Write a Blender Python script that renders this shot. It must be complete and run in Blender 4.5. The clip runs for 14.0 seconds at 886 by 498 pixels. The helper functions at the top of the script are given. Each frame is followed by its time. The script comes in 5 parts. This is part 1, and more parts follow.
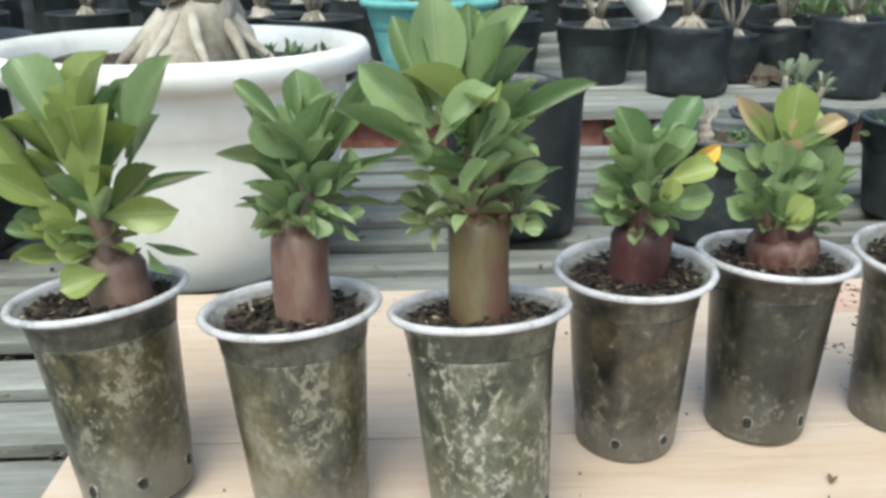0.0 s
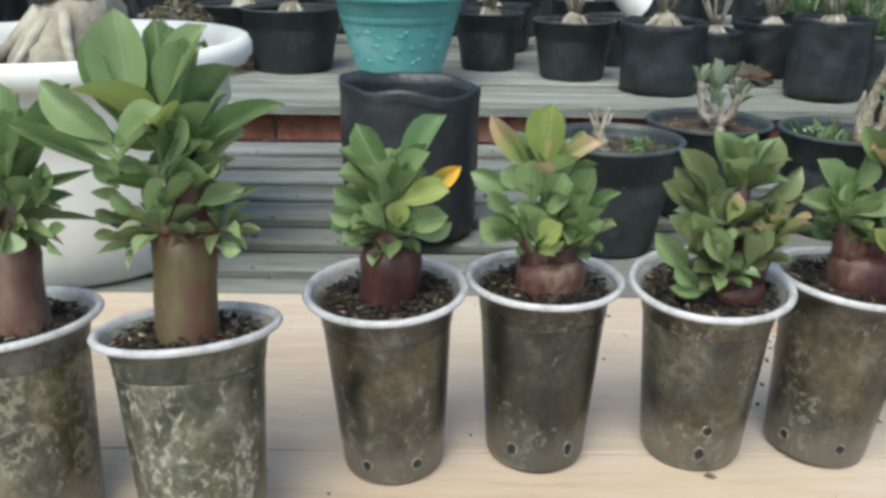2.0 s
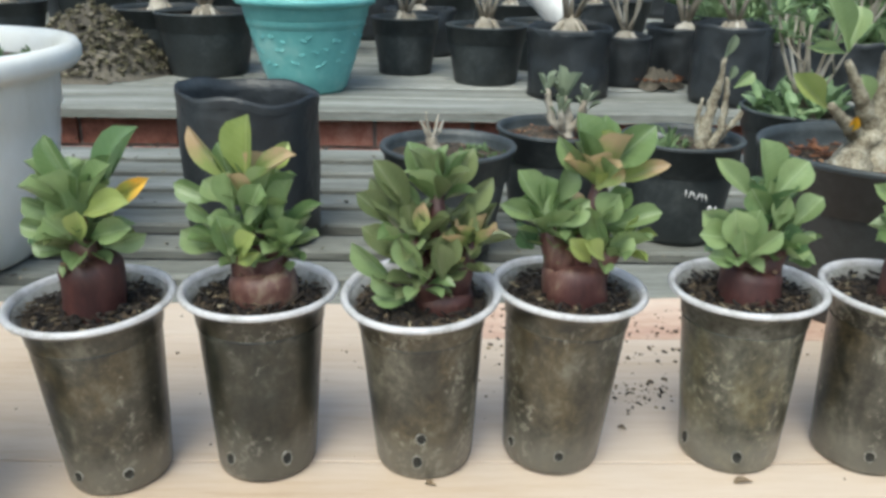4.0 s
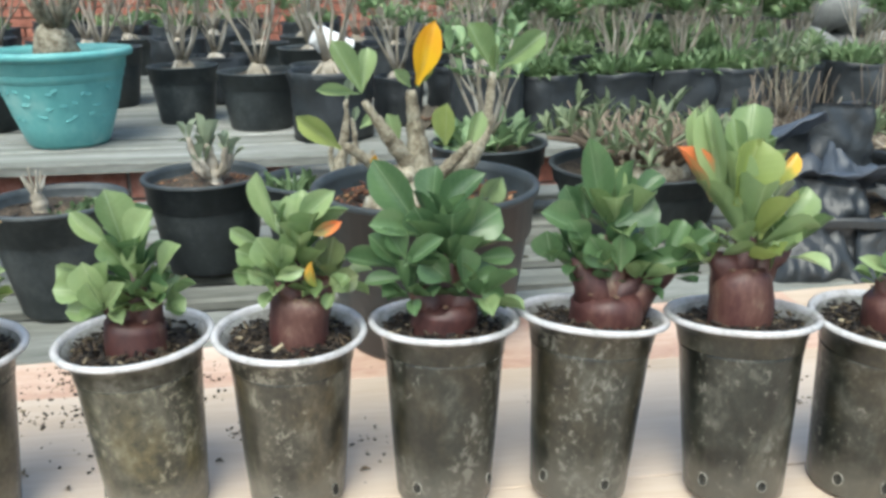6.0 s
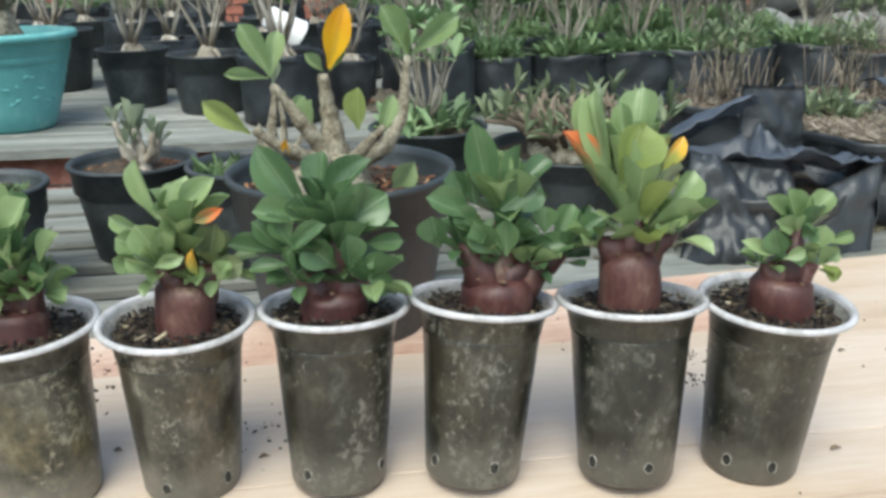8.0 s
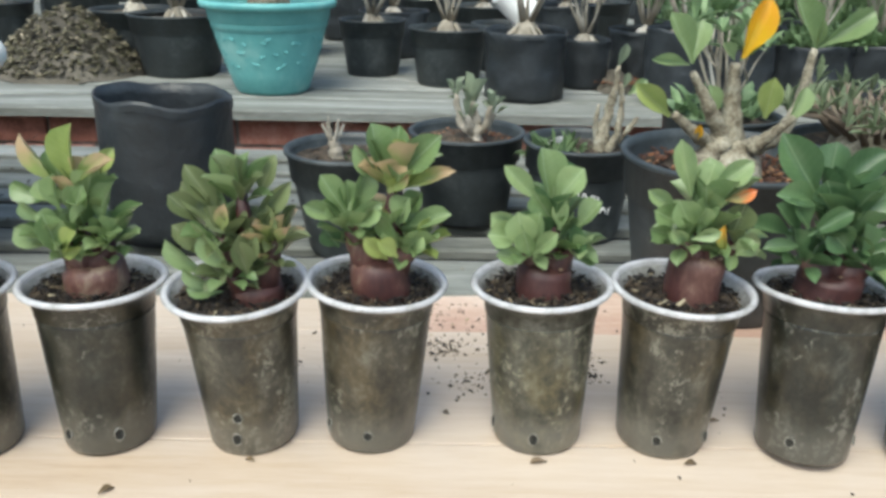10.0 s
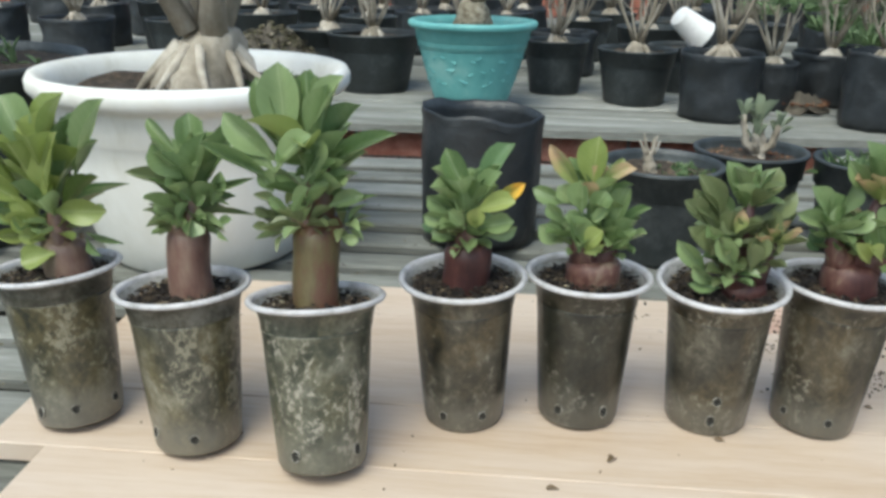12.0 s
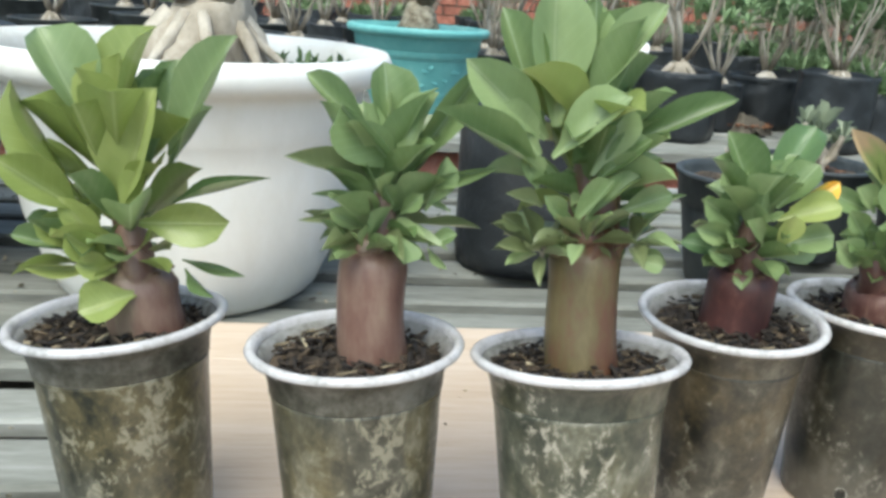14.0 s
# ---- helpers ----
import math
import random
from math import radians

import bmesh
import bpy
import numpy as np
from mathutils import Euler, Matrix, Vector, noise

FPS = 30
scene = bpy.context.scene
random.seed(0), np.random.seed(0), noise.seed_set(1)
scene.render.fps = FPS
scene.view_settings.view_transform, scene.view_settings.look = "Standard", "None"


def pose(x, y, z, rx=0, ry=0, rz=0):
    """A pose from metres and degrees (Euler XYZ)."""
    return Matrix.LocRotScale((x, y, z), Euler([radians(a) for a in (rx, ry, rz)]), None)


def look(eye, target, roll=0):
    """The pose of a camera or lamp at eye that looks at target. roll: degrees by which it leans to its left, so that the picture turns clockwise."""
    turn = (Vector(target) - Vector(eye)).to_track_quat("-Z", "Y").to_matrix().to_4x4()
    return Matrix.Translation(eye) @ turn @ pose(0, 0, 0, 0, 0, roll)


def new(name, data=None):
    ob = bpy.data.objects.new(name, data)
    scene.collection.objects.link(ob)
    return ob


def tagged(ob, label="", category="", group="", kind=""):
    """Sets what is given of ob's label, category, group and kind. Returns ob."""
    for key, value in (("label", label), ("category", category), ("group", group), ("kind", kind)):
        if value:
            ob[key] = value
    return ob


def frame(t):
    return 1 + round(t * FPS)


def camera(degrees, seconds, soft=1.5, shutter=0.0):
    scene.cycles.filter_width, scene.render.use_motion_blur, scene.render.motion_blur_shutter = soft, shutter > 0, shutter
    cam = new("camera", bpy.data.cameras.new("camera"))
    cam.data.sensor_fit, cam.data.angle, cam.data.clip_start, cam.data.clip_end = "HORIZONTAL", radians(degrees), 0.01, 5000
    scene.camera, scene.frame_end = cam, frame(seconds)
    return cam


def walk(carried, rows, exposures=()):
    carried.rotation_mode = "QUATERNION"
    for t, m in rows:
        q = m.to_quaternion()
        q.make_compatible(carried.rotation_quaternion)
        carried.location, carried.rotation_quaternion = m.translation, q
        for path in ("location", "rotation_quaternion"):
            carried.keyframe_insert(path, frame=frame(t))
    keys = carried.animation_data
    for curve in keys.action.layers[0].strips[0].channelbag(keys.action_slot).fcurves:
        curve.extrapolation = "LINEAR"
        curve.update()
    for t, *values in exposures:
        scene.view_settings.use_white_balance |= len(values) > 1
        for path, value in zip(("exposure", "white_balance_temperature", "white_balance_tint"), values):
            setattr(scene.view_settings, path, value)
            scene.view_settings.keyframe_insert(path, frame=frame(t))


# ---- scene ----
cam = camera(56.65, 14.0, soft=3.3)
PATH = [
    (0, (0.2194, 0.0874, 0.3020), (0.3172, 1.9611, -0.3905), -0.00),
    (0.5, (0.2263, 0.0262, 0.3235), (0.3255, 1.9061, -0.3517), 0.01),
    (1, (0.2686, 0.0254, 0.3181), (0.3815, 1.9076, -0.3487), 0.40),
    (1.5, (0.3213, 0.0536, 0.3222), (0.3556, 1.9270, -0.3772), 0.27),
    (2, (0.3921, 0.0971, 0.3172), (0.3912, 1.9619, -0.4057), 0.65),
    (2.2, (0.4162, 0.1108, 0.3166), (0.3954, 1.9730, -0.4128), 0.14),
    (4.3, (0.5936, 0.0934, 0.3255), (0.6422, 1.9619, -0.3862), 0.97),
    (4.5, (0.6264, 0.0922, 0.3224), (0.6743, 1.9637, -0.3811), 0.84),
    (5, (0.7352, 0.0842, 0.3294), (0.7816, 1.9647, -0.3498), 0.02),
    (5.5, (0.8167, 0.0791, 0.3380), (0.9174, 1.9659, -0.3177), -1.07),
    (6, (0.8967, 0.0783, 0.3317), (1.1180, 1.9631, -0.2995), -0.74),
    (6.5, (0.9472, 0.0756, 0.3343), (1.2431, 1.9498, -0.2981), -0.57),
    (7, (0.9812, 0.0712, 0.3327), (1.3230, 1.9361, -0.3037), -0.60),
    (7.2, (0.9863, 0.0701, 0.3323), (1.3294, 1.9328, -0.3101), -0.77),
    (9.3, (0.8051, 0.0798, 0.3323), (0.8694, 1.9440, -0.3893), 0.56),
    (9.5, (0.7760, 0.0769, 0.3346), (0.8155, 1.9399, -0.3918), 0.74),
    (10, (0.6906, 0.0493, 0.3449), (0.6925, 1.9134, -0.3796), 1.04),
    (10.5, (0.6224, 0.0258, 0.3431), (0.6141, 1.8931, -0.3733), 1.10),
    (11, (0.5319, 0.0026, 0.3381), (0.4913, 1.8761, -0.3606), 1.31),
    (11.5, (0.4461, -0.0188, 0.3445), (0.3544, 1.8547, -0.3493), 1.20),
    (12, (0.3892, -0.0354, 0.3538), (0.2383, 1.8358, -0.3361), 1.11),
    (12.5, (0.3294, -0.0038, 0.3384), (0.1319, 1.8692, -0.3347), 1.43),
    (13, (0.2442, 0.1050, 0.2787), (0.1884, 1.9980, -0.3644), 2.32),
    (13.5, (0.1585, 0.1677, 0.2440), (0.3379, 2.0640, -0.3659), 3.75),
    (14, (0.1548, 0.1531, 0.2756), (0.3828, 2.0455, -0.3303), 4.09),
]
walk(cam, [(t, look(eye, target, roll)) for t, eye, target, roll in PATH],
     [(0.0, 1.04, 6180, -2), (1.5, 0.80, 6180, -2), (4.5, 0.95, 6180, -2), (5.5, 1.24, 6180, -2), (6.5, 1.12, 6180, -2), (7.2, 0.98, 6180, -2), (9.5, 1.06, 6180, -2), (11.0, 0.75, 6180, -2), (12.8, 0.83, 6180, -2), (13.5, 1.17, 6180, -2), (14.0, 1.14, 6180, -2)])

# ---- world and light ----
world = bpy.data.worlds.new("sky")
scene.world = world
world.use_nodes = True
wn = world.node_tree
sky = wn.nodes.new("ShaderNodeTexSky")
sky.sky_type = "NISHITA"
sky.sun_disc = False
sky.sun_elevation, sky.sun_rotation = radians(58), radians(200)
sky.dust_density, sky.air_density = 4.0, 1.0
wn.links.new(sky.outputs[0], wn.nodes["Background"].inputs[0])
wn.nodes["Background"].inputs[1].default_value = 0.13
sun = new("sun", bpy.data.lights.new("sun", "SUN"))
sun.data.energy, sun.data.angle, sun.data.color = 1.2, radians(40), (1.0, 0.97, 0.93)
sun.matrix_world = look((-0.8, -1.6, 3.2), (0, 0, 0))


# ---- materials ----
def mat(name, stops, scale=20.0, rough=0.6, bump=0.3, fine=6.0, stretch=(1, 1, 1), vary=0.0, metal=0.0, translucent=0.0, streak=0.0, spec=0.5, bump_dist=0.004, grain=0.45, coat=0.0):
    """A surface of two noises through a ramp of (place, colour) stops, with bump; vary shifts it from object to object."""
    m = bpy.data.materials.new(name)
    m.use_nodes = True
    n, link = m.node_tree.nodes, m.node_tree.links.new
    b = n["Principled BSDF"]
    tc, mp = n.new("ShaderNodeTexCoord"), n.new("ShaderNodeMapping")
    mp.inputs["Scale"].default_value = stretch
    link(tc.outputs["Object"], mp.inputs["Vector"])
    info = n.new("ShaderNodeObjectInfo")
    add = n.new("ShaderNodeVectorMath")
    add.operation = "ADD"
    sc = n.new("ShaderNodeVectorMath")
    sc.operation = "SCALE"
    sc.inputs[3].default_value = 7.0
    comb = n.new("ShaderNodeCombineXYZ")
    for k in range(3):
        link(info.outputs["Random"], comb.inputs[k])
    link(comb.outputs[0], sc.inputs[0])
    link(mp.outputs[0], add.inputs[0])
    link(sc.outputs[0], add.inputs[1])
    big, small = n.new("ShaderNodeTexNoise"), n.new("ShaderNodeTexNoise")
    big.inputs["Scale"].default_value, big.inputs["Detail"].default_value = scale, 6.0
    small.inputs["Scale"].default_value, small.inputs["Detail"].default_value = scale * fine, 4.0
    small.inputs["Roughness"].default_value = 0.7
    link(add.outputs[0], big.inputs["Vector"])
    link(add.outputs[0], small.inputs["Vector"])
    mix = n.new("ShaderNodeMath")
    mix.operation = "MULTIPLY_ADD"
    mix.inputs[1].default_value = grain
    link(small.outputs["Fac"], mix.inputs[0])
    half = n.new("ShaderNodeMath")
    half.operation = "MULTIPLY_ADD"
    half.inputs[1].default_value, half.inputs[2].default_value = 0.75, 0.125 - grain / 2
    link(big.outputs["Fac"], half.inputs[0])
    link(half.outputs[0], mix.inputs[2])
    last = mix
    if vary:
        sh = n.new("ShaderNodeMath")
        sh.operation = "MULTIPLY_ADD"
        sh.inputs[1].default_value, sh.inputs[2].default_value = vary, -vary / 2
        link(info.outputs["Random"], sh.inputs[0])
        su = n.new("ShaderNodeMath")
        su.operation = "ADD"
        link(last.outputs[0], su.inputs[0])
        link(sh.outputs[0], su.inputs[1])
        last = su
    ramp = n.new("ShaderNodeValToRGB")
    els = ramp.color_ramp.elements
    while len(els) < len(stops):
        els.new(0.5)
    for e, (p, c) in zip(els, stops):
        e.position, e.color = p, (*c, 1)
    link(last.outputs[0], ramp.inputs[0])
    link(ramp.outputs[0], b.inputs["Base Color"])
    b.inputs["Roughness"].default_value, b.inputs["Metallic"].default_value = rough, metal
    b.inputs["Specular IOR Level"].default_value = spec
    b.inputs["Coat Weight"].default_value, b.inputs["Coat Roughness"].default_value = coat, 0.18
    if bump:
        bp = n.new("ShaderNodeBump")
        bp.inputs["Strength"].default_value, bp.inputs["Distance"].default_value = bump, bump_dist
        link(mix.outputs[0], bp.inputs["Height"])
        link(bp.outputs[0], b.inputs["Normal"])
    if translucent:
        tr, ms = n.new("ShaderNodeBsdfTranslucent"), n.new("ShaderNodeMixShader")
        ms.inputs[0].default_value = translucent
        link(ramp.outputs[0], tr.inputs[0])
        link(b.outputs[0], ms.inputs[1])
        link(tr.outputs[0], ms.inputs[2])
        link(ms.outputs[0], n["Material Output"].inputs[0])
    return m


def chip_mat(name, stops, rough=0.9):
    """Loose bits, each of its own tone."""
    m = bpy.data.materials.new(name)
    m.use_nodes = True
    n, link = m.node_tree.nodes, m.node_tree.links.new
    geo, ramp = n.new("ShaderNodeNewGeometry"), n.new("ShaderNodeValToRGB")
    els = ramp.color_ramp.elements
    while len(els) < len(stops):
        els.new(0.5)
    for e, (q, c) in zip(els, stops):
        e.position, e.color = q, (*c, 1)
    link(geo.outputs["Random Per Island"], ramp.inputs[0])
    link(ramp.outputs[0], n["Principled BSDF"].inputs["Base Color"])
    n["Principled BSDF"].inputs["Roughness"].default_value = rough
    return m


def leaf_mat(name, dark, light, rib, rough=0.3, edge=None):
    """Leaf skin: pale midrib and faint side veins, tone shifting from leaf to leaf."""
    m = bpy.data.materials.new(name)
    m.use_nodes = True
    n, link = m.node_tree.nodes, m.node_tree.links.new
    b = n["Principled BSDF"]

    def math_node(op, a, b2=None, c=None):
        k = n.new("ShaderNodeMath")
        k.operation = op
        for j, v in enumerate((a, b2, c)):
            if v is None:
                continue
            if isinstance(v, (int, float)):
                k.inputs[j].default_value = v
            else:
                link(v, k.inputs[j])
        return k.outputs[0]

    tc, sep, info = n.new("ShaderNodeTexCoord"), n.new("ShaderNodeSeparateXYZ"), n.new("ShaderNodeObjectInfo")
    link(tc.outputs["Object"], sep.inputs[0])
    noise_tex = n.new("ShaderNodeTexNoise")
    noise_tex.inputs["Scale"].default_value, noise_tex.inputs["Detail"].default_value = 3.0, 5.0
    noise_tex.noise_dimensions = "4D"
    link(tc.outputs["Object"], noise_tex.inputs["Vector"])
    link(math_node("MULTIPLY", info.outputs["Random"], 50.0), noise_tex.inputs["W"])
    tone = math_node("ADD", math_node("MULTIPLY", noise_tex.outputs["Fac"], 0.7), math_node("MULTIPLY_ADD", info.outputs["Random"], 0.7, -0.2))
    base = n.new("ShaderNodeMix")
    base.data_type = "RGBA"
    base.inputs["A"].default_value, base.inputs["B"].default_value = (*dark, 1), (*light, 1)
    link(tone, base.inputs["Factor"])
    ax = math_node("ABSOLUTE", sep.outputs["X"])
    mid = math_node("SUBTRACT", 1.0, math_node("MINIMUM", math_node("DIVIDE", ax, 0.035), 1.0))
    wave = math_node("SINE", math_node("MULTIPLY", math_node("SUBTRACT", sep.outputs["Y"], math_node("MULTIPLY", ax, 0.5)), 60.0))
    vein = math_node("MULTIPLY", math_node("MAXIMUM", math_node("SUBTRACT", wave, 0.85), 0.0), 0.5)
    amount = math_node("MINIMUM", math_node("ADD", math_node("MULTIPLY", mid, 0.5), vein), 1.0)
    out = n.new("ShaderNodeMix")
    out.data_type = "RGBA"
    link(amount, out.inputs["Factor"])
    link(base.outputs["Result"], out.inputs["A"])
    out.inputs["B"].default_value = (*rib, 1)
    colour = out.outputs["Result"]
    if edge:
        tip = n.new("ShaderNodeMix")
        tip.data_type = "RGBA"
        grow = math_node("MULTIPLY_ADD", noise_tex.outputs["Fac"], 0.9, math_node("SUBTRACT", sep.outputs["Y"], 0.9))
        link(math_node("MINIMUM", math_node("MAXIMUM", math_node("MULTIPLY", grow, 3.0), 0.0), 1.0), tip.inputs["Factor"])
        link(colour, tip.inputs["A"])
        tip.inputs["B"].default_value = (*edge, 1)
        colour = tip.outputs["Result"]
    link(colour, b.inputs["Base Color"])
    b.inputs["Roughness"].default_value = rough
    bp = n.new("ShaderNodeBump")
    bp.inputs["Strength"].default_value, bp.inputs["Distance"].default_value = 0.35, 0.002
    link(math_node("ADD", amount, noise_tex.outputs["Fac"]), bp.inputs["Height"])
    link(bp.outputs[0], b.inputs["Normal"])
    tr, ms = n.new("ShaderNodeBsdfTranslucent"), n.new("ShaderNodeMixShader")
    ms.inputs[0].default_value = 0.33
    link(colour, tr.inputs[0])
    link(b.outputs[0], ms.inputs[1])
    link(tr.outputs[0], ms.inputs[2])
    link(ms.outputs[0], n["Material Output"].inputs[0])
    return m


GREEN = leaf_mat("leaf_green", (0.125, 0.2, 0.074), (0.355, 0.45, 0.22), (0.46, 0.56, 0.33), rough=0.26)
LIME = leaf_mat("leaf_lime", (0.2, 0.265, 0.068), (0.4, 0.46, 0.16), (0.5, 0.55, 0.27), rough=0.28)
OLIVE = leaf_mat("leaf_olive", (0.1, 0.13, 0.056), (0.25, 0.295, 0.14), (0.4, 0.43, 0.25), rough=0.28)
DEEP = leaf_mat("leaf_deep", (0.048, 0.096, 0.042), (0.165, 0.265, 0.118), (0.28, 0.38, 0.22), rough=0.24)
SAGE = leaf_mat("leaf_sage", (0.15, 0.19, 0.12), (0.31, 0.36, 0.245), (0.4, 0.45, 0.33), rough=0.4)
BLUSH = leaf_mat("leaf_blush", (0.24, 0.31, 0.1), (0.38, 0.43, 0.17), (0.48, 0.5, 0.26), edge=(0.5, 0.37, 0.22))
TURNING = leaf_mat("leaf_turning", (0.3, 0.36, 0.09), (0.46, 0.46, 0.13), (0.55, 0.52, 0.2), edge=(0.85, 0.5, 0.08))
YELLOW = leaf_mat("leaf_yellow", (0.75, 0.42, 0.02), (0.85, 0.55, 0.04), (0.85, 0.6, 0.1), edge=(0.8, 0.4, 0.03))
ORANGE = leaf_mat("leaf_orange", (0.36, 0.33, 0.14), (0.5, 0.33, 0.16), (0.52, 0.42, 0.22), edge=(0.8, 0.25, 0.09))
TONES = {"g": GREEN, "l": LIME, "o": OLIVE, "d": DEEP, "b": BLUSH, "s": SAGE, "y": YELLOW, "r": ORANGE, "k": TURNING}



def cup_mat(name, dark, mid, olive, pale, chalk, share, clean):
    """Clouded plastic with soil behind it: blotches, downward smears, specks, olive patches and lime scale."""
    m = bpy.data.materials.new(name)
    m.use_nodes = True
    n, link = m.node_tree.nodes, m.node_tree.links.new
    b = n["Principled BSDF"]
    tc, info = n.new("ShaderNodeTexCoord"), n.new("ShaderNodeObjectInfo")

    def field(scale, detail, stretch, offset, warp=0.0):
        mp, tex, mul = n.new("ShaderNodeMapping"), n.new("ShaderNodeTexNoise"), n.new("ShaderNodeMath")
        mp.inputs["Scale"].default_value = stretch
        link(tc.outputs["Object"], mp.inputs["Vector"])
        tex.noise_dimensions = "4D"
        tex.inputs["Scale"].default_value, tex.inputs["Detail"].default_value = scale, detail
        tex.inputs["Distortion"].default_value, tex.inputs["Roughness"].default_value = warp, 0.62
        mul.operation = "MULTIPLY_ADD"
        mul.inputs[1].default_value, mul.inputs[2].default_value = 40.0, offset
        link(info.outputs["Random"], mul.inputs[0])
        link(mul.outputs[0], tex.inputs["W"])
        link(mp.outputs[0], tex.inputs["Vector"])
        return tex.outputs["Fac"]

    def ramp(value, stops):
        k = n.new("ShaderNodeValToRGB")
        els = k.color_ramp.elements
        while len(els) < len(stops):
            els.new(0.5)
        for e, (p, c) in zip(els, stops):
            e.position, e.color = p, (*c, 1)
        link(value, k.inputs[0])
        return k.outputs[0]

    def blend(factor, a, c):
        k = n.new("ShaderNodeMix")
        k.data_type = "RGBA"
        link(factor, k.inputs["Factor"])
        link(a, k.inputs["A"])
        if isinstance(c, tuple):
            k.inputs["B"].default_value = (*c, 1)
        else:
            link(c, k.inputs["B"])
        return k.outputs["Result"]

    def weigh(*terms):
        total = None
        for value, weight, shift in terms:
            k = n.new("ShaderNodeMath")
            k.operation = "MULTIPLY_ADD"
            k.inputs[1].default_value, k.inputs[2].default_value = weight, shift
            link(value, k.inputs[0])
            if total:
                link(total, k.inputs[2])
            total = k.outputs[0]
        return total

    blotch, smear, speck = field(40, 8, (1, 1, 0.75), 0, 0.5), field(90, 3, (1, 1, 0.14), 3), field(230, 4, (1, 1, 0.8), 7, 0.5)
    value = weigh((blotch, 1.3, -0.56), (smear, 0.26, 0), (speck, 0.56, 0))
    low = ramp(value, [(0.3, dark), (0.45, tuple((p + q) / 2 for p, q in zip(dark, mid))), (0.55, mid), (0.78, pale)])
    warm = ramp(value, [(0.3, dark), (0.53, olive), (0.8, pale)])
    patch = field(17, 4, (1, 1, 0.7), 11, 0.6)
    colour = blend(ramp(patch, [(0.42, (0, 0, 0)), (0.56, (1, 1, 1))]), low, warm)
    scale_fac = weigh((field(17, 6, (1, 1, 0.6), 19, 1.0), 1.3, -0.6), (speck, 1.1, -0.1))
    colour = blend(ramp(scale_fac, [(1.0 - share - 0.06, (0, 0, 0)), (1.0 - share + 0.06, (0.8, 0.8, 0.8))]), colour, chalk)
    sep = n.new("ShaderNodeSeparateXYZ")
    link(tc.outputs["Object"], sep.inputs[0])
    foot = weigh((sep.outputs["Z"], -22.0, 0.7), (patch, 0.6, 0), (blotch, 0.5, 0), (smear, 0.25, -0.25))
    colour = blend(ramp(foot, [(0.55, (0, 0, 0)), (1.1, (0.5, 0.5, 0.5))]), colour, clean)
    link(colour, b.inputs["Base Color"])
    rough = ramp(blotch, [(0.35, (0.28, 0.28, 0.28)), (0.65, (0.6, 0.6, 0.6))])
    link(rough, b.inputs["Roughness"])
    b.inputs["Coat Weight"].default_value, b.inputs["Coat Roughness"].default_value = 0.3, 0.2
    bp = n.new("ShaderNodeBump")
    bp.inputs["Strength"].default_value, bp.inputs["Distance"].default_value = 0.18, 0.003
    link(value, bp.inputs["Height"])
    link(bp.outputs[0], b.inputs["Normal"])
    return m


CUP = cup_mat("grimy_clear_plastic", (0.018, 0.019, 0.013), (0.08, 0.078, 0.058), (0.1, 0.084, 0.04), (0.2, 0.188, 0.14), (0.24, 0.225, 0.165), 0.215, (0.2, 0.19, 0.16))
CUP_MID = cup_mat("brown_stained_plastic", (0.012, 0.012, 0.009), (0.05, 0.047, 0.035), (0.066, 0.051, 0.026), (0.145, 0.133, 0.1), (0.21, 0.2, 0.16), 0.235, (0.17, 0.16, 0.132))
CUP_DARK = cup_mat("dark_stained_plastic", (0.004, 0.005, 0.0035), (0.022, 0.024, 0.018), (0.033, 0.028, 0.016), (0.085, 0.083, 0.067), (0.15, 0.145, 0.122), 0.235, (0.12, 0.113, 0.094))
CUP_PALE = cup_mat("lime_scaled_plastic", (0.016, 0.022, 0.016), (0.075, 0.08, 0.06), (0.092, 0.088, 0.052), (0.22, 0.21, 0.168), (0.34, 0.32, 0.265), 0.205, (0.16, 0.155, 0.122))
CLEAR = mat("cloudy_cup_band", [(0.36, (0.06, 0.056, 0.042)), (0.5, (0.135, 0.128, 0.1)), (0.66, (0.3, 0.29, 0.25))], scale=34, rough=0.3, bump=0.08, fine=5, vary=0.1, translucent=0.5)
RIM = mat("clear_plastic_rim", [(0.34, (0.45, 0.44, 0.43)), (0.5, (0.65, 0.635, 0.645)), (0.7, (0.77, 0.76, 0.78))], scale=60, rough=0.22, bump=0.1, translucent=0.3)
LINER = mat("hazed_inner_plastic", [(0.34, (0.16, 0.15, 0.125)), (0.5, (0.36, 0.35, 0.32)), (0.68, (0.56, 0.55, 0.54))], scale=45, rough=0.3, bump=0.08, fine=4, vary=0.1, translucent=0.35)
SCAR = mat("melted_plastic_edge", [(0.38, (0.06, 0.057, 0.045)), (0.52, (0.2, 0.19, 0.16)), (0.65, (0.36, 0.345, 0.3))], scale=300, rough=0.45)
HOLE = mat("dark_hole", [(0.3, (0.008, 0.008, 0.007)), (0.7, (0.03, 0.027, 0.02))], scale=200, rough=0.9)
SOIL = mat("potting_soil", [(0.3, (0.018, 0.014, 0.01)), (0.5, (0.05, 0.037, 0.025)), (0.68, (0.14, 0.1, 0.065))], scale=90, rough=0.95, bump=1.0, fine=5)
CHIP = chip_mat("husk_chips", [(0.0, (0.008, 0.006, 0.005)), (0.5, (0.02, 0.014, 0.01)), (0.78, (0.05, 0.034, 0.02)), (0.92, (0.1, 0.072, 0.042)), (1.0, (0.42, 0.36, 0.24))])
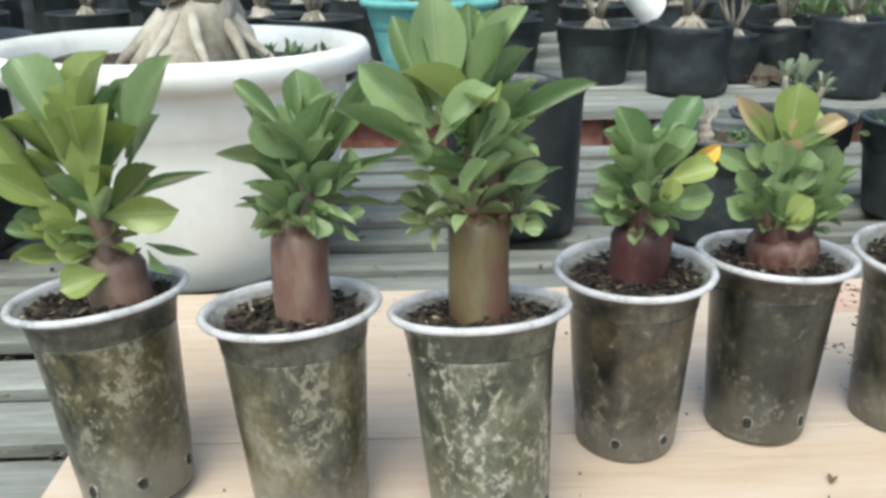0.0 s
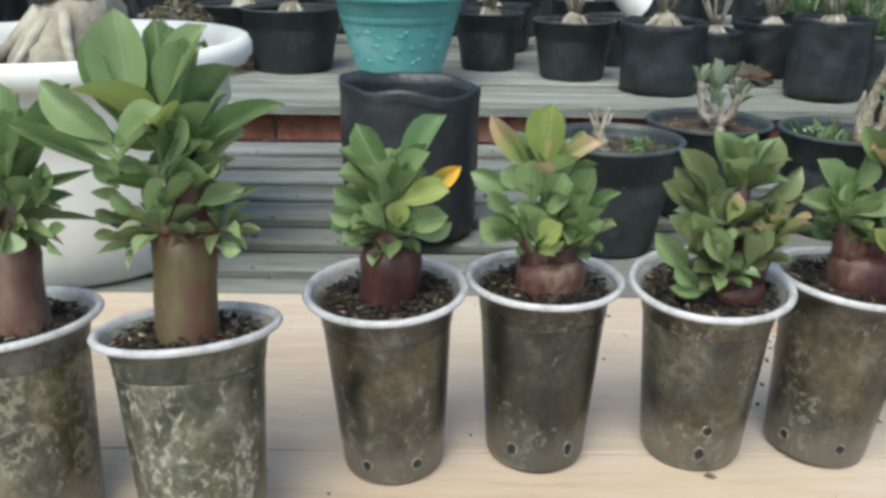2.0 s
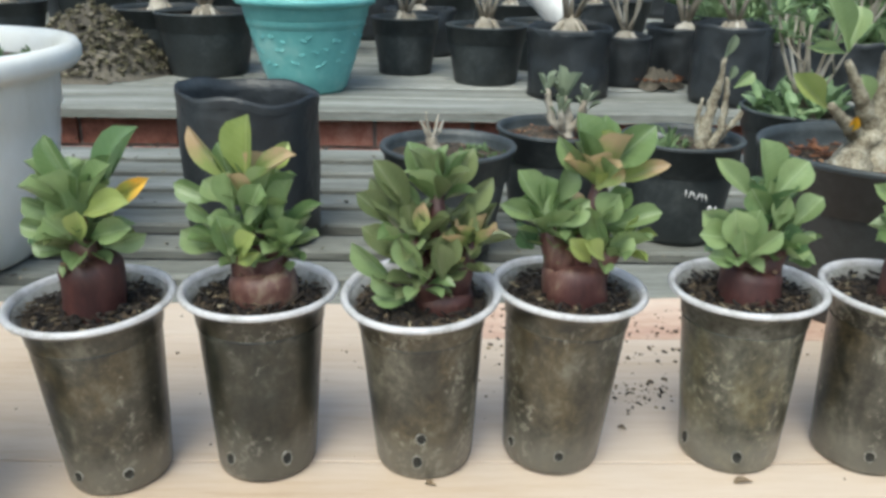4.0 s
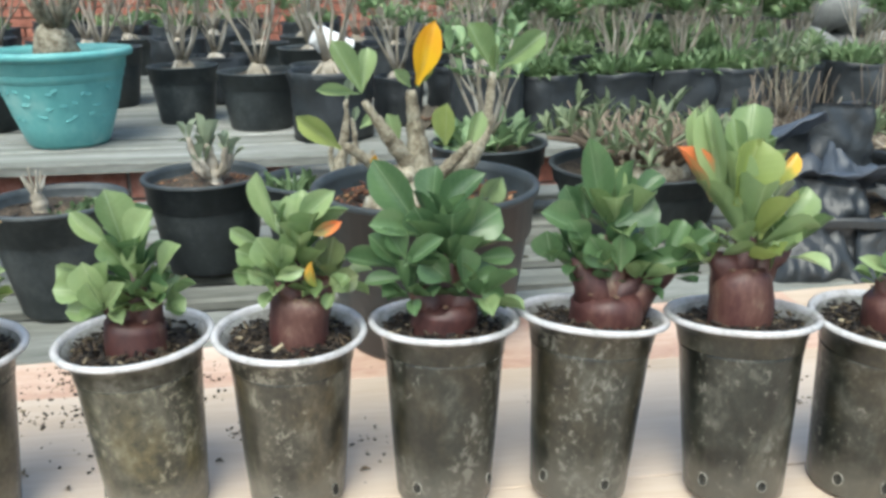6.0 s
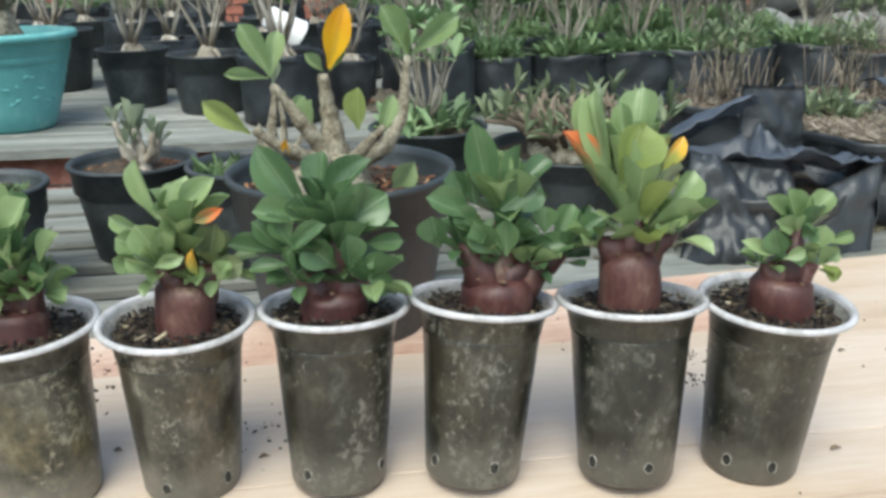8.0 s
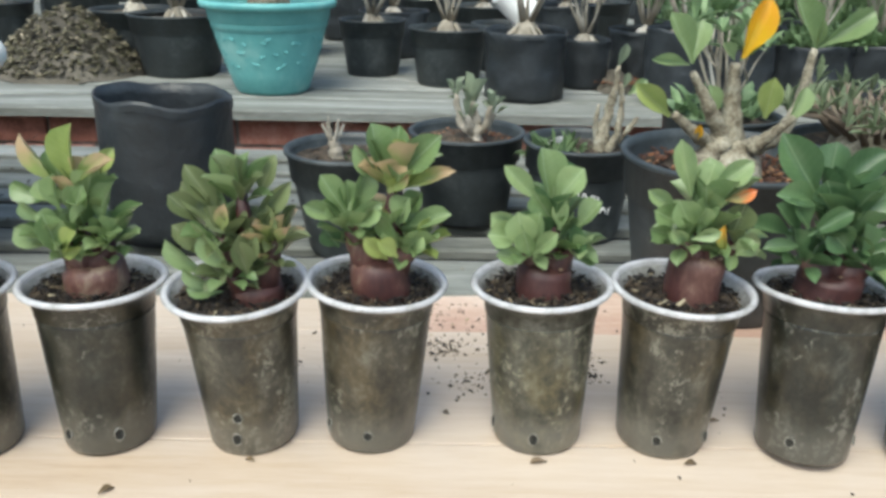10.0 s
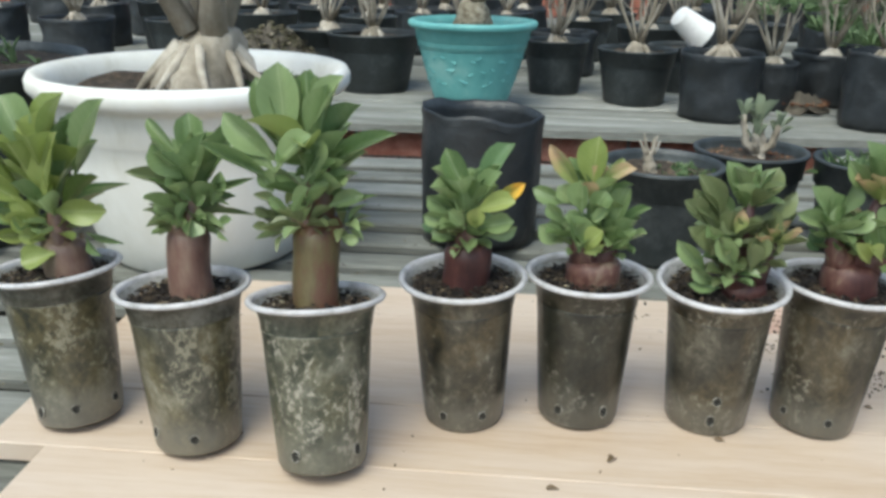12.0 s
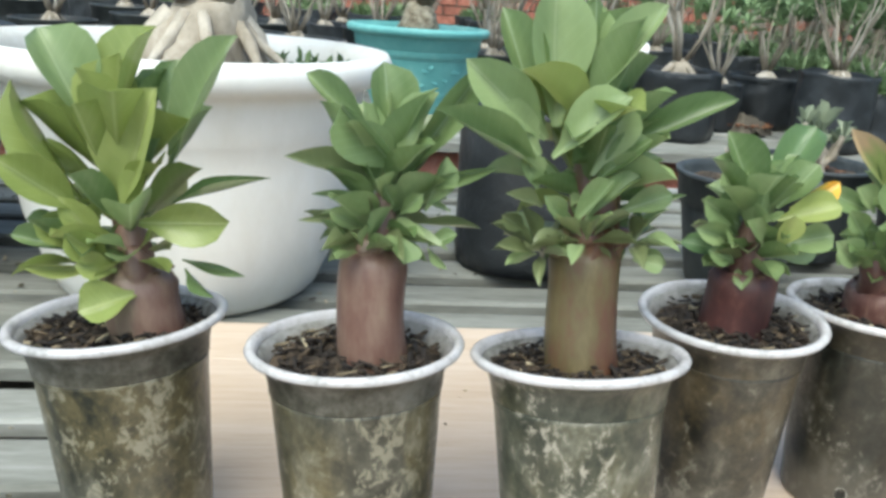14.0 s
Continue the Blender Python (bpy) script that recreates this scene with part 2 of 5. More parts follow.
STEM = mat("red_brown_stem", [(0.32, (0.032, 0.011, 0.011)), (0.5, (0.068, 0.024, 0.021)), (0.62, (0.12, 0.058, 0.045)), (0.75, (0.24, 0.18, 0.13))], scale=42, rough=0.5, bump=0.3, stretch=(1, 1, 0.5), vary=0.14, grain=0.4, bump_dist=0.002)
STEM_GREEN = mat("green_brown_stem", [(0.32, (0.085, 0.05, 0.028)), (0.5, (0.15, 0.1, 0.05)), (0.68, (0.26, 0.2, 0.11))], scale=35, rough=0.45, bump=0.25, stretch=(1, 1, 0.4), vary=0.1)
STEM_MIXED = mat("half_green_stem", [(0.36, (0.085, 0.03, 0.02)), (0.46, (0.1, 0.05, 0.028)), (0.53, (0.1, 0.078, 0.034)), (0.7, (0.19, 0.15, 0.08))], scale=17, rough=0.45, bump=0.25, stretch=(1, 1, 0.4), fine=5)
STEM_PALE = mat("pinkish_brown_stem", [(0.34, (0.085, 0.04, 0.034)), (0.48, (0.14, 0.078, 0.06)), (0.58, (0.19, 0.125, 0.095)), (0.72, (0.25, 0.21, 0.14))], scale=24, rough=0.42, bump=0.25, stretch=(1, 1, 0.35), fine=5)
CORKY = mat("corky_scar", [(0.3, (0.07, 0.04, 0.026)), (0.5, (0.15, 0.095, 0.06)), (0.7, (0.28, 0.2, 0.13))], scale=70, rough=0.85, bump=0.6)
REDCHIP = chip_mat("red_wood_chip", [(0.0, (0.03, 0.014, 0.01)), (0.4, (0.1, 0.04, 0.02)), (0.75, (0.24, 0.1, 0.045)), (1.0, (0.42, 0.25, 0.13))])
PLY = mat("pale_plywood", [(0.26, (0.375, 0.265, 0.18)), (0.4, (0.485, 0.375, 0.275)), (0.55, (0.545, 0.445, 0.355)), (0.74, (0.6, 0.51, 0.43))], scale=4.5, rough=0.5, bump=0.05, stretch=(0.35, 3.4, 1), fine=11, grain=0.42)
PLY_RED = mat("rosy_plywood", [(0.28, (0.38, 0.225, 0.16)), (0.42, (0.48, 0.315, 0.235)), (0.55, (0.57, 0.415, 0.325)), (0.72, (0.65, 0.53, 0.44))], scale=8, rough=0.55, bump=0.05, stretch=(0.5, 1.6, 1), fine=9)
SLAT = mat("weathered_slat", [(0.3, (0.09, 0.092, 0.077)), (0.45, (0.165, 0.168, 0.148)), (0.58, (0.24, 0.245, 0.223)), (0.74, (0.36, 0.365, 0.345))], scale=7, rough=0.85, bump=0.3, stretch=(0.3, 2.6, 2), vary=0.2, fine=9)
BLACK_POT = mat("black_plastic_pot", [(0.3, (0.019, 0.023, 0.024)), (0.52, (0.036, 0.043, 0.046)), (0.72, (0.085, 0.095, 0.097))], scale=14, rough=0.5, bump=0.1, vary=0.1)
BAG = mat("black_poly_bag", [(0.3, (0.013, 0.015, 0.017)), (0.55, (0.026, 0.03, 0.034)), (0.8, (0.06, 0.068, 0.075))], scale=10, rough=0.42, bump=0.7, fine=3, bump_dist=0.01)
# Bag plastic for flaps and folds, its bluish sky sheen put into the colour.
FILM = mat("black_film_sky_sheen", [(0.3, (0.03, 0.037, 0.048)), (0.55, (0.056, 0.066, 0.084)), (0.8, (0.1, 0.115, 0.14))], scale=9, rough=0.48, bump=0.5, fine=3, bump_dist=0.008)
TEAL = mat("teal_plastic", [(0.3, (0.1, 0.31, 0.31)), (0.55, (0.15, 0.41, 0.4)), (0.75, (0.27, 0.5, 0.47))], scale=9, rough=0.5, bump=0.15, fine=5)
WHITE = mat("white_plastic", [(0.25, (0.52, 0.5, 0.42)), (0.45, (0.72, 0.71, 0.66)), (0.65, (0.8, 0.8, 0.77))], scale=5, rough=0.45, bump=0.08, stretch=(1, 1, 0.5))
BRICK = mat("red_brick", [(0.3, (0.2, 0.075, 0.05)), (0.5, (0.36, 0.14, 0.095)), (0.7, (0.47, 0.24, 0.18))], scale=25, rough=0.9, bump=0.5, vary=0.25)
MORTAR = mat("mortar", [(0.3, (0.16, 0.14, 0.12)), (0.7, (0.34, 0.31, 0.28))], scale=40, rough=0.95, bump=0.5)
GROUND = mat("dark_ground", [(0.3, (0.035, 0.03, 0.024)), (0.5, (0.09, 0.078, 0.06)), (0.7, (0.18, 0.16, 0.13))], scale=6, rough=0.95, bump=0.6, fine=12)
BARK = mat("grey_brown_bark", [(0.3, (0.07, 0.055, 0.035)), (0.44, (0.19, 0.16, 0.11)), (0.55, (0.3, 0.27, 0.2)), (0.72, (0.45, 0.42, 0.34))], scale=75, rough=0.8, bump=0.7, fine=4)
CAUDEX = mat("pale_caudex_bark", [(0.28, (0.17, 0.145, 0.105)), (0.5, (0.34, 0.3, 0.24)), (0.72, (0.56, 0.52, 0.45))], scale=16, rough=0.75, bump=0.5, vary=0.2, stretch=(1, 1, 0.6))
STONE = mat("grey_stone", [(0.3, (0.09, 0.092, 0.088)), (0.5, (0.17, 0.172, 0.163)), (0.7, (0.28, 0.28, 0.265))], scale=6, rough=0.85, bump=0.4, vary=0.2)
DRY = chip_mat("dry_stalks", [(0.0, (0.07, 0.055, 0.04)), (0.4, (0.17, 0.13, 0.095)), (0.8, (0.28, 0.23, 0.17)), (1.0, (0.42, 0.37, 0.29))])
MOSS = mat("weed_green", [(0.3, (0.07, 0.12, 0.05)), (0.5, (0.14, 0.21, 0.09)), (0.7, (0.24, 0.33, 0.16))], scale=40, rough=0.7, translucent=0.2, vary=0.2)
LITTER = chip_mat("leaf_litter", [(0.0, (0.03, 0.025, 0.017)), (0.45, (0.075, 0.065, 0.04)), (0.8, (0.13, 0.12, 0.065)), (1.0, (0.3, 0.26, 0.19))])
SHOOTS = mat("pale_green_shoots", [(0.3, (0.11, 0.145, 0.075)), (0.5, (0.19, 0.235, 0.13)), (0.7, (0.31, 0.355, 0.22))], scale=30, rough=0.5, translucent=0.25, vary=0.2)
BUSH = mat("far_foliage", [(0.3, (0.1, 0.165, 0.075)), (0.5, (0.2, 0.295, 0.14)), (0.7, (0.34, 0.44, 0.25))], scale=12, rough=0.6, translucent=0.2, vary=0.2)
PALE = mat("pale_film", [(0.3, (0.6, 0.6, 0.6)), (0.7, (0.82, 0.82, 0.82))], scale=20, rough=0.4, bump=0.3)


# ---- mesh helpers ----
def mesh_of(bm, name, smooth=True):
    me = bpy.data.meshes.new(name)
    bm.normal_update()
    bm.to_mesh(me)
    bm.free()
    if smooth:
        me.polygons.foreach_set("use_smooth", [True] * len(me.polygons))
    return me


def part(name, bm, material, parent=None, label="", m=None, smooth=True):
    """One mesh object, under a thing or a part, from a bmesh or a shared mesh."""
    me = bm if isinstance(bm, bpy.types.Mesh) else mesh_of(bm, name, smooth)
    if not me.materials:
        me.materials.append(material)
    ob = new(name, me)
    ob.parent = parent
    if m is not None:
        ob.matrix_basis = m
    return tagged(ob, label)


def thing(name, m, label, category, group="", kind=""):
    ob = new(name)
    ob.matrix_basis = m
    ob.empty_display_size = 0.02
    return tagged(ob, label, category, group, kind)


def revolve(profile, seg=40, wobble=0.0, seed=0, close=True):
    """A turned body; the profile runs up the outside, over the lip and down the inside."""
    bm = bmesh.new()
    rings = []
    for r, z in profile:
        ring = []
        for k in range(seg):
            a = 2 * math.pi * k / seg
            w = 1 + (wobble * noise.noise(Vector((math.cos(a) * 1.5, math.sin(a) * 1.5, z * 12 + seed * 3.7))) if wobble else 0)
            ring.append(bm.verts.new((r * w * math.cos(a), r * w * math.sin(a), z)))
        rings.append(ring)
    for a, b in zip(rings, rings[1:]):
        for k in range(seg):
            bm.faces.new((a[k], a[(k + 1) % seg], b[(k + 1) % seg], b[k]))
    if close:
        bm.faces.new(list(reversed(rings[0])))
        bm.faces.new(rings[-1])
    return bm


def tube(bm, points, radii, seg=8):
    """A tapered limb through the points."""
    rings = []
    for k, (p, r) in enumerate(zip(points, radii)):
        d = Vector(points[min(k + 1, len(points) - 1)]) - Vector(points[max(k - 1, 0)])
        q = Vector((0, 0, 1)).rotation_difference(d)
        rings.append([bm.verts.new(Vector(p) + q @ Vector((r * math.cos(6.2832 * j / seg), r * math.sin(6.2832 * j / seg), 0))) for j in range(seg)])
    for a, b in zip(rings, rings[1:]):
        for j in range(seg):
            bm.faces.new((a[j], a[(j + 1) % seg], b[(j + 1) % seg], b[j]))
    bm.faces.new(list(reversed(rings[0])))
    bm.faces.new(rings[-1])


def cube(bm, m):
    """A unit cube under the matrix m, joined to bm."""
    v = [bm.verts.new(m @ Vector((x, y, z))) for x in (-0.5, 0.5) for y in (-0.5, 0.5) for z in (-0.5, 0.5)]
    for f in ((0, 1, 3, 2), (4, 6, 7, 5), (0, 4, 5, 1), (2, 3, 7, 6), (0, 2, 6, 4), (1, 5, 7, 3)):
        bm.faces.new([v[k] for k in f])


def box(bm, x0, x1, y0, y1, z0, z1, wear=0.0, seed=0, cuts=1, edge=0.003):
    """A plank-like block with slightly uneven edges, cut along x."""
    rings = []
    for k in range(cuts + 1):
        x = x0 + (x1 - x0) * k / cuts
        j = [wear * noise.noise(Vector((x * 9, seed * 2.3 + i, 0.5))) for i in range(4)]
        e = min(edge, (y1 - y0) * 0.1, (z1 - z0) * 0.3)
        pts = [(y0 + j[0], z0), (y1 + j[1], z0), (y1 + j[1], z1 - e + j[2]), (y1 + j[1] - e, z1 + j[2]), (y0 + j[0] + e, z1 + j[3]), (y0 + j[0], z1 - e + j[3])]
        rings.append([bm.verts.new((x, a, b)) for a, b in pts])
    for a, b in zip(rings, rings[1:]):
        for k in range(6):
            bm.faces.new((a[k], b[k], b[(k + 1) % 6], a[(k + 1) % 6]))
    bm.faces.new(rings[0])
    bm.faces.new(list(reversed(rings[-1])))
    return bm


def leaf_shape(bm, curl=0.2, cup=0.25, widest=0.62, point=0.0, rows=9, twist=0.0, m=None):
    """A blade one long and one wide from the origin along y: folded at the midrib, curling back."""
    grid = []
    for i in range(rows):
        t = (i / (rows - 1)) ** 0.85
        w = 0.5 * math.sin(1.5708 * t / widest) ** 1.25 if t < widest else 0.5 * (1 - ((t - widest) / (1 - widest)) ** (2.2 - 2 * point)) ** (0.55 + point)
        w = max(w, 0.06 * (1 - t) + 0.004)
        row = []
        for s in (-1, -0.55, 0, 0.55, 1):
            x = s * w
            z = cup * abs(s) * w * 0.8 - curl * t * t + 0.012 * math.sin(9 * t + s * 2)
            v = Vector((x, t * (1 - 0.25 * curl * curl * t), z))
            if twist:
                v = Matrix.Rotation(twist * t, 3, "Y") @ v
            row.append(bm.verts.new(m @ v if m else v))
        grid.append(row)
    for a, b in zip(grid, grid[1:]):
        for k in range(4):
            bm.faces.new((a[k], a[k + 1], b[k + 1], b[k]))


LEAVES = {}


def leaf_mesh(kind, tone):
    """Shared blades: round, long or slim, three curls of each."""
    if (kind, tone) not in LEAVES:
        shape, curl = kind
        bm = bmesh.new()
        leaf_shape(bm, curl=(-0.12, 0.06, 0.3)[curl], cup=(0.55, 0.7, 0.5)[curl], widest={"r": 0.7, "p": 0.6, "s": 0.52}[shape], point={"r": 0.0, "p": 0.14, "s": 0.32}[shape], twist=(0.1, -0.15, 0.2)[curl])
        me = mesh_of(bm, "leaf")
        me.materials.append(TONES[tone])
        LEAVES[(kind, tone)] = me
    return LEAVES[(kind, tone)]


def leaf(parent, base, tip, width, tone="g", shape="r", curl=1, face=None):
    """A leaf of its own from base to tip; its upper side turns to face."""
    base, tip = Vector(base), Vector(tip)
    y = (tip - base)
    length = y.length
    y.normalize()
    out = Vector(face) if face else Vector((0, -0.45, 1.0)) - Vector((y.x, y.y, 0)) * 0.9
    x = y.cross(out).normalized()
    z = x.cross(y)
    m = Matrix((x, y, z)).transposed().to_4x4()
    m = Matrix.Translation(base) @ m @ Matrix.Diagonal((width, length, length, 1))
    return part("leaf", leaf_mesh((shape, curl), tone), None, parent, m=m)


def rosette(parent, at, rnd, count, length, width, tones="g", shape="r", top=80, low=10, lean=(0, 0), rise=0.25):
    """Leaves round a shoot tip: upright in the middle, spreading below."""
    turn = rnd.random() * 6.28
    for k in range(count):
        f = k / max(count - 1, 1)
        az = turn + k * 2.4 + rnd.uniform(-0.25, 0.25)
        el = radians(top + (low - top) * f ** 0.8 + rnd.uniform(-9, 9))
        ln = length * (0.72 + 0.35 * math.sin(math.pi * min(1, 0.25 + f * 0.75))) * rnd.uniform(0.85, 1.12)
        d = Vector((math.cos(az) * math.cos(el) + lean[0], math.sin(az) * math.cos(el) + lean[1], math.sin(el))).normalized()
        b = Vector(at) + Vector((math.cos(az), math.sin(az), 0)) * 0.003 - Vector((0, 0, rise * length * f))
        up = Vector((0, 0, 1)) - d * d.z
        inward = Vector((-math.cos(az), -math.sin(az), 0)) * d.z + up * 0.8
        leaf(parent, b, b + d * ln, width * rnd.uniform(0.85, 1.15) * ln / length, rnd.choice(tones), shape, rnd.choice((0, 1, 1, 2)), face=inward if inward.length > 0.1 else None)


# ---- setting ----
def plank_deck(name, label, y0, y1, x0, x1, z, pitch, width, thick, rnd):
    deck = thing(name, pose(0, 0, 0), label, "bench", kind="structure")
    y = y0
    while y < y1 - width * 0.5:
        w = width * rnd.uniform(0.85, 1.15)
        bm = box(bmesh.new(), x0 + rnd.uniform(-0.1, 0.1), x1 + rnd.uniform(-0.1, 0.1), y, min(y + w, y1), z - thick, z - rnd.uniform(0, 0.003), 0.0015, rnd.random() * 50, 40)
        part("plank", bm, SLAT, deck, smooth=False)
        y += pitch * rnd.uniform(0.95, 1.05)
    return deck


rnd = random.Random(4)
bm = bmesh.new()
bmesh.ops.create_grid(bm, x_segments=60, y_segments=60, size=300)
tagged(part("ground", bm, GROUND, m=pose(0, 0, -0.62)), "dark bare nursery ground with soil and litter", "ground", kind="structure")

plank_deck("near_bench", "weathered grey wooden slat bench with gaps", 0.02, 1.49, -2.2, 3.6, -0.018, 0.0815, 0.055, 0.014, rnd)
plank_deck("far_bench", "weathered grey plank bench carrying potted plants", 1.75, 4.9, -3.0, 5.0, -0.012, 0.135, 0.128, 0.022, rnd)

# low brick support under the far bench
wall = thing("wall_low", pose(0, 0, 0), "low red brick wall carrying the bench planks", "wall", kind="structure")
part("mortar", box(bmesh.new(), -1.6, 2.6, 1.805, 1.9, -0.62, -0.04), MORTAR, wall, smooth=False)
brick = mesh_of(box(bmesh.new(), -0.098, 0.098, -0.05, 0.05, -0.028, 0.028, 0.002, 3, 4), "brick", False)
for row in range(3):
    for k in range(20):
        part("brick", brick, BRICK, wall, m=pose(-1.5 + 0.205 * k + 0.1 * (row % 2), 1.845 + rnd.uniform(-0.005, 0.004), -0.07 - 0.064 * row, 0, 0, rnd.uniform(-1, 1)))
# bench legs
for x in (-1.4, 0.6, 2.4):
    for y in (0.12, 1.45):
        bm = box(bmesh.new(), x - 0.04, x + 0.04, y - 0.03, y + 0.03, -0.62, -0.04)
        tagged(part("bench_leg", bm, SLAT, smooth=False), "grey timber leg under the slat bench", "bench leg", "bench legs", "structure")

# pale plywood boards on which the cups stand
board = thing("plywood_board", pose(0, 0, 0), "pale new plywood boards laid on the slat bench", "board")
part("board_back", box(bmesh.new(), 0.012, 2.6, 0.5505, 0.7268, -0.015, 0.0, 0.0003, 1, 60, 0.0005), PLY, board, smooth=False)
part("edge_strip", box(bmesh.new(), 0.012, 0.5798, 0.727, 0.795, -0.015, 0.0, 0.0003, 4, 30, 0.0005), PLY, board, smooth=False)
def skewed(bm, from_y):
    """The back strip widens to one end, and what lies along it turns with it."""
    for v in bm.verts:
        if v.co.y > from_y:
            v.co.y += 0.09 * max(0.0, v.co.x - 0.6)
    return bm


part("rosy_strip", skewed(box(bmesh.new(), 0.58, 1.36, 0.727, 0.797, -0.015, 0.0, 0.0003, 5, 40, 0.0005), 0.76), PLY_RED, board, "reddish stained back strip", smooth=False)
part("edge_strip", skewed(box(bmesh.new(), 1.3602, 2.6, 0.727, 0.797, -0.015, 0.0, 0.0003, 6, 30, 0.0005), 0.76), PLY, board, smooth=False)
part("board_middle", box(bmesh.new(), 0.006, 2.6, 0.4625, 0.5497, -0.0155, -0.0003, 0.0003, 2, 60, 0.0007), PLY, board, smooth=False)
part("board_front", box(bmesh.new(), 0.055, 2.6, 0.12, 0.4618, -0.015, 0.0, 0.0003, 3, 60, 0.0007), PLY, board, smooth=False)


tagged(part("spare_plank", skewed(box(bmesh.new(), 0.5, 2.5, 0.803, 0.872, -0.0175, -0.001, 0.0015, 9, 60), 0.5), SLAT, smooth=False), "loose grey weathered plank lying along the plywood edge", "plank")


# ---- the seedlings in cups ----
CUP_R, FOOT_R = 0.0485, 0.0315
cup_profile = [(FOOT_R - 0.004, 0.0005), (FOOT_R - 0.001, 0.0), (FOOT_R, 0.0025), (FOOT_R + 0.0021, 0.03), (FOOT_R + 0.0045, 0.065), (FOOT_R + 0.0066, 0.096), (FOOT_R + 0.0069, 0.098), (FOOT_R + 0.0075, 0.1), (FOOT_R + 0.0068, 0.1005), (FOOT_R + 0.0058, 0.094), (FOOT_R + 0.0048, 0.08)]
band_profile = [(FOOT_R + 0.0075, 0.1006), (FOOT_R + 0.0082, 0.106), (FOOT_R + 0.0094, 0.111), (FOOT_R + 0.0118, 0.1148), (FOOT_R + 0.0145, 0.1168), (FOOT_R + 0.0138, 0.1174), (FOOT_R + 0.0108, 0.1154), (FOOT_R + 0.0084, 0.111), (FOOT_R + 0.0073, 0.106), (FOOT_R + 0.0066, 0.1007)]
CUP_MESH, BAND_MESH = {}, {}
for key, stuff_of in (("n", CUP), ("m", CUP_MID), ("d", CUP_DARK), ("p", CUP_PALE)):
    CUP_MESH[key] = mesh_of(revolve(cup_profile, 48, 0.012, 1), "cup_wall")
    CUP_MESH[key].materials.append(stuff_of)
    BAND_MESH[key] = mesh_of(revolve(band_profile, 48, 0.008, 4, close=False), "clear_band")
    BAND_MESH[key].materials.append(CLEAR if key == "n" else stuff_of)
liner_mesh = mesh_of(revolve([(FOOT_R + 0.0058, 0.1012), (FOOT_R + 0.0068, 0.106), (FOOT_R + 0.0079, 0.111), (FOOT_R + 0.0102, 0.1156), (FOOT_R + 0.0116, 0.1172)], 48, 0.006, 4, close=False), "inner_wall")
rim_profile = [(CUP_R - 0.0047, 0.1168), (CUP_R - 0.002, 0.1167), (CUP_R - 0.0004, 0.1174), (CUP_R + 0.0004, 0.119), (CUP_R - 0.0004, 0.1205), (CUP_R - 0.002, 0.1211), (CUP_R - 0.0035, 0.1206), (CUP_R - 0.0046, 0.1192), (CUP_R - 0.0051, 0.1172)]
rim_mesh = mesh_of(revolve(rim_profile, 56, 0.006, 2, close=False), "cup_rim")
bm = revolve([(0.0028, 0), (0.0031, 0.0006), (0.0026, 0.0009), (0.0024, 0.0004)], 14)
hole_mesh = mesh_of(bm, "drain_hole")
ring_mesh = mesh_of(revolve([(0.0027, 0.0004), (0.0029, 0.001), (0.0032, 0.0011), (0.0035, 0.0007), (0.0036, 0.0002)], 16, close=False), "hole_edge")


def soil_mesh(radius, seed, rough=0.004):
    bm = bmesh.new()
    rings = [[bm.verts.new((0, 0, 0.004))]]
    for i in range(1, 9):
        r = radius * i / 8
        rings.append([bm.verts.new((r * math.cos(k * 0.2618), r * math.sin(k * 0.2618), 0.004 * (1 - i / 8) + rough * noise.noise(Vector((r * 60 * math.cos(k * 0.2618), r * 60 * math.sin(k * 0.2618), seed))))) for k in range(24)])
    for k in range(24):
        bm.faces.new((rings[0][0], rings[1][k], rings[1][(k + 1) % 24]))
    for a, b in zip(rings[1:], rings[2:]):
        for k in range(24):
            bm.faces.new((a[k], b[k], b[(k + 1) % 24], a[(k + 1) % 24]))
    return bm


def chips(radius, count, rnd, size=0.008, thick=0.0009, z=0.004):
    """Husks and slivers strewn over the soil."""
    bm = bmesh.new()
    for _ in range(count):
        r, a = radius * math.sqrt(rnd.random()), rnd.random() * 6.28
        ln = size * rnd.uniform(0.3, 1.2)
        m = pose(r * math.cos(a), r * math.sin(a), z + rnd.uniform(-0.001, 0.003), rnd.uniform(-35, 35), rnd.uniform(-30, 30), rnd.uniform(0, 360))
        h = Matrix.Diagonal((ln, thick * rnd.uniform(0.8, 2.5), thick, 1))
        cube(bm, m @ h)
    return bm


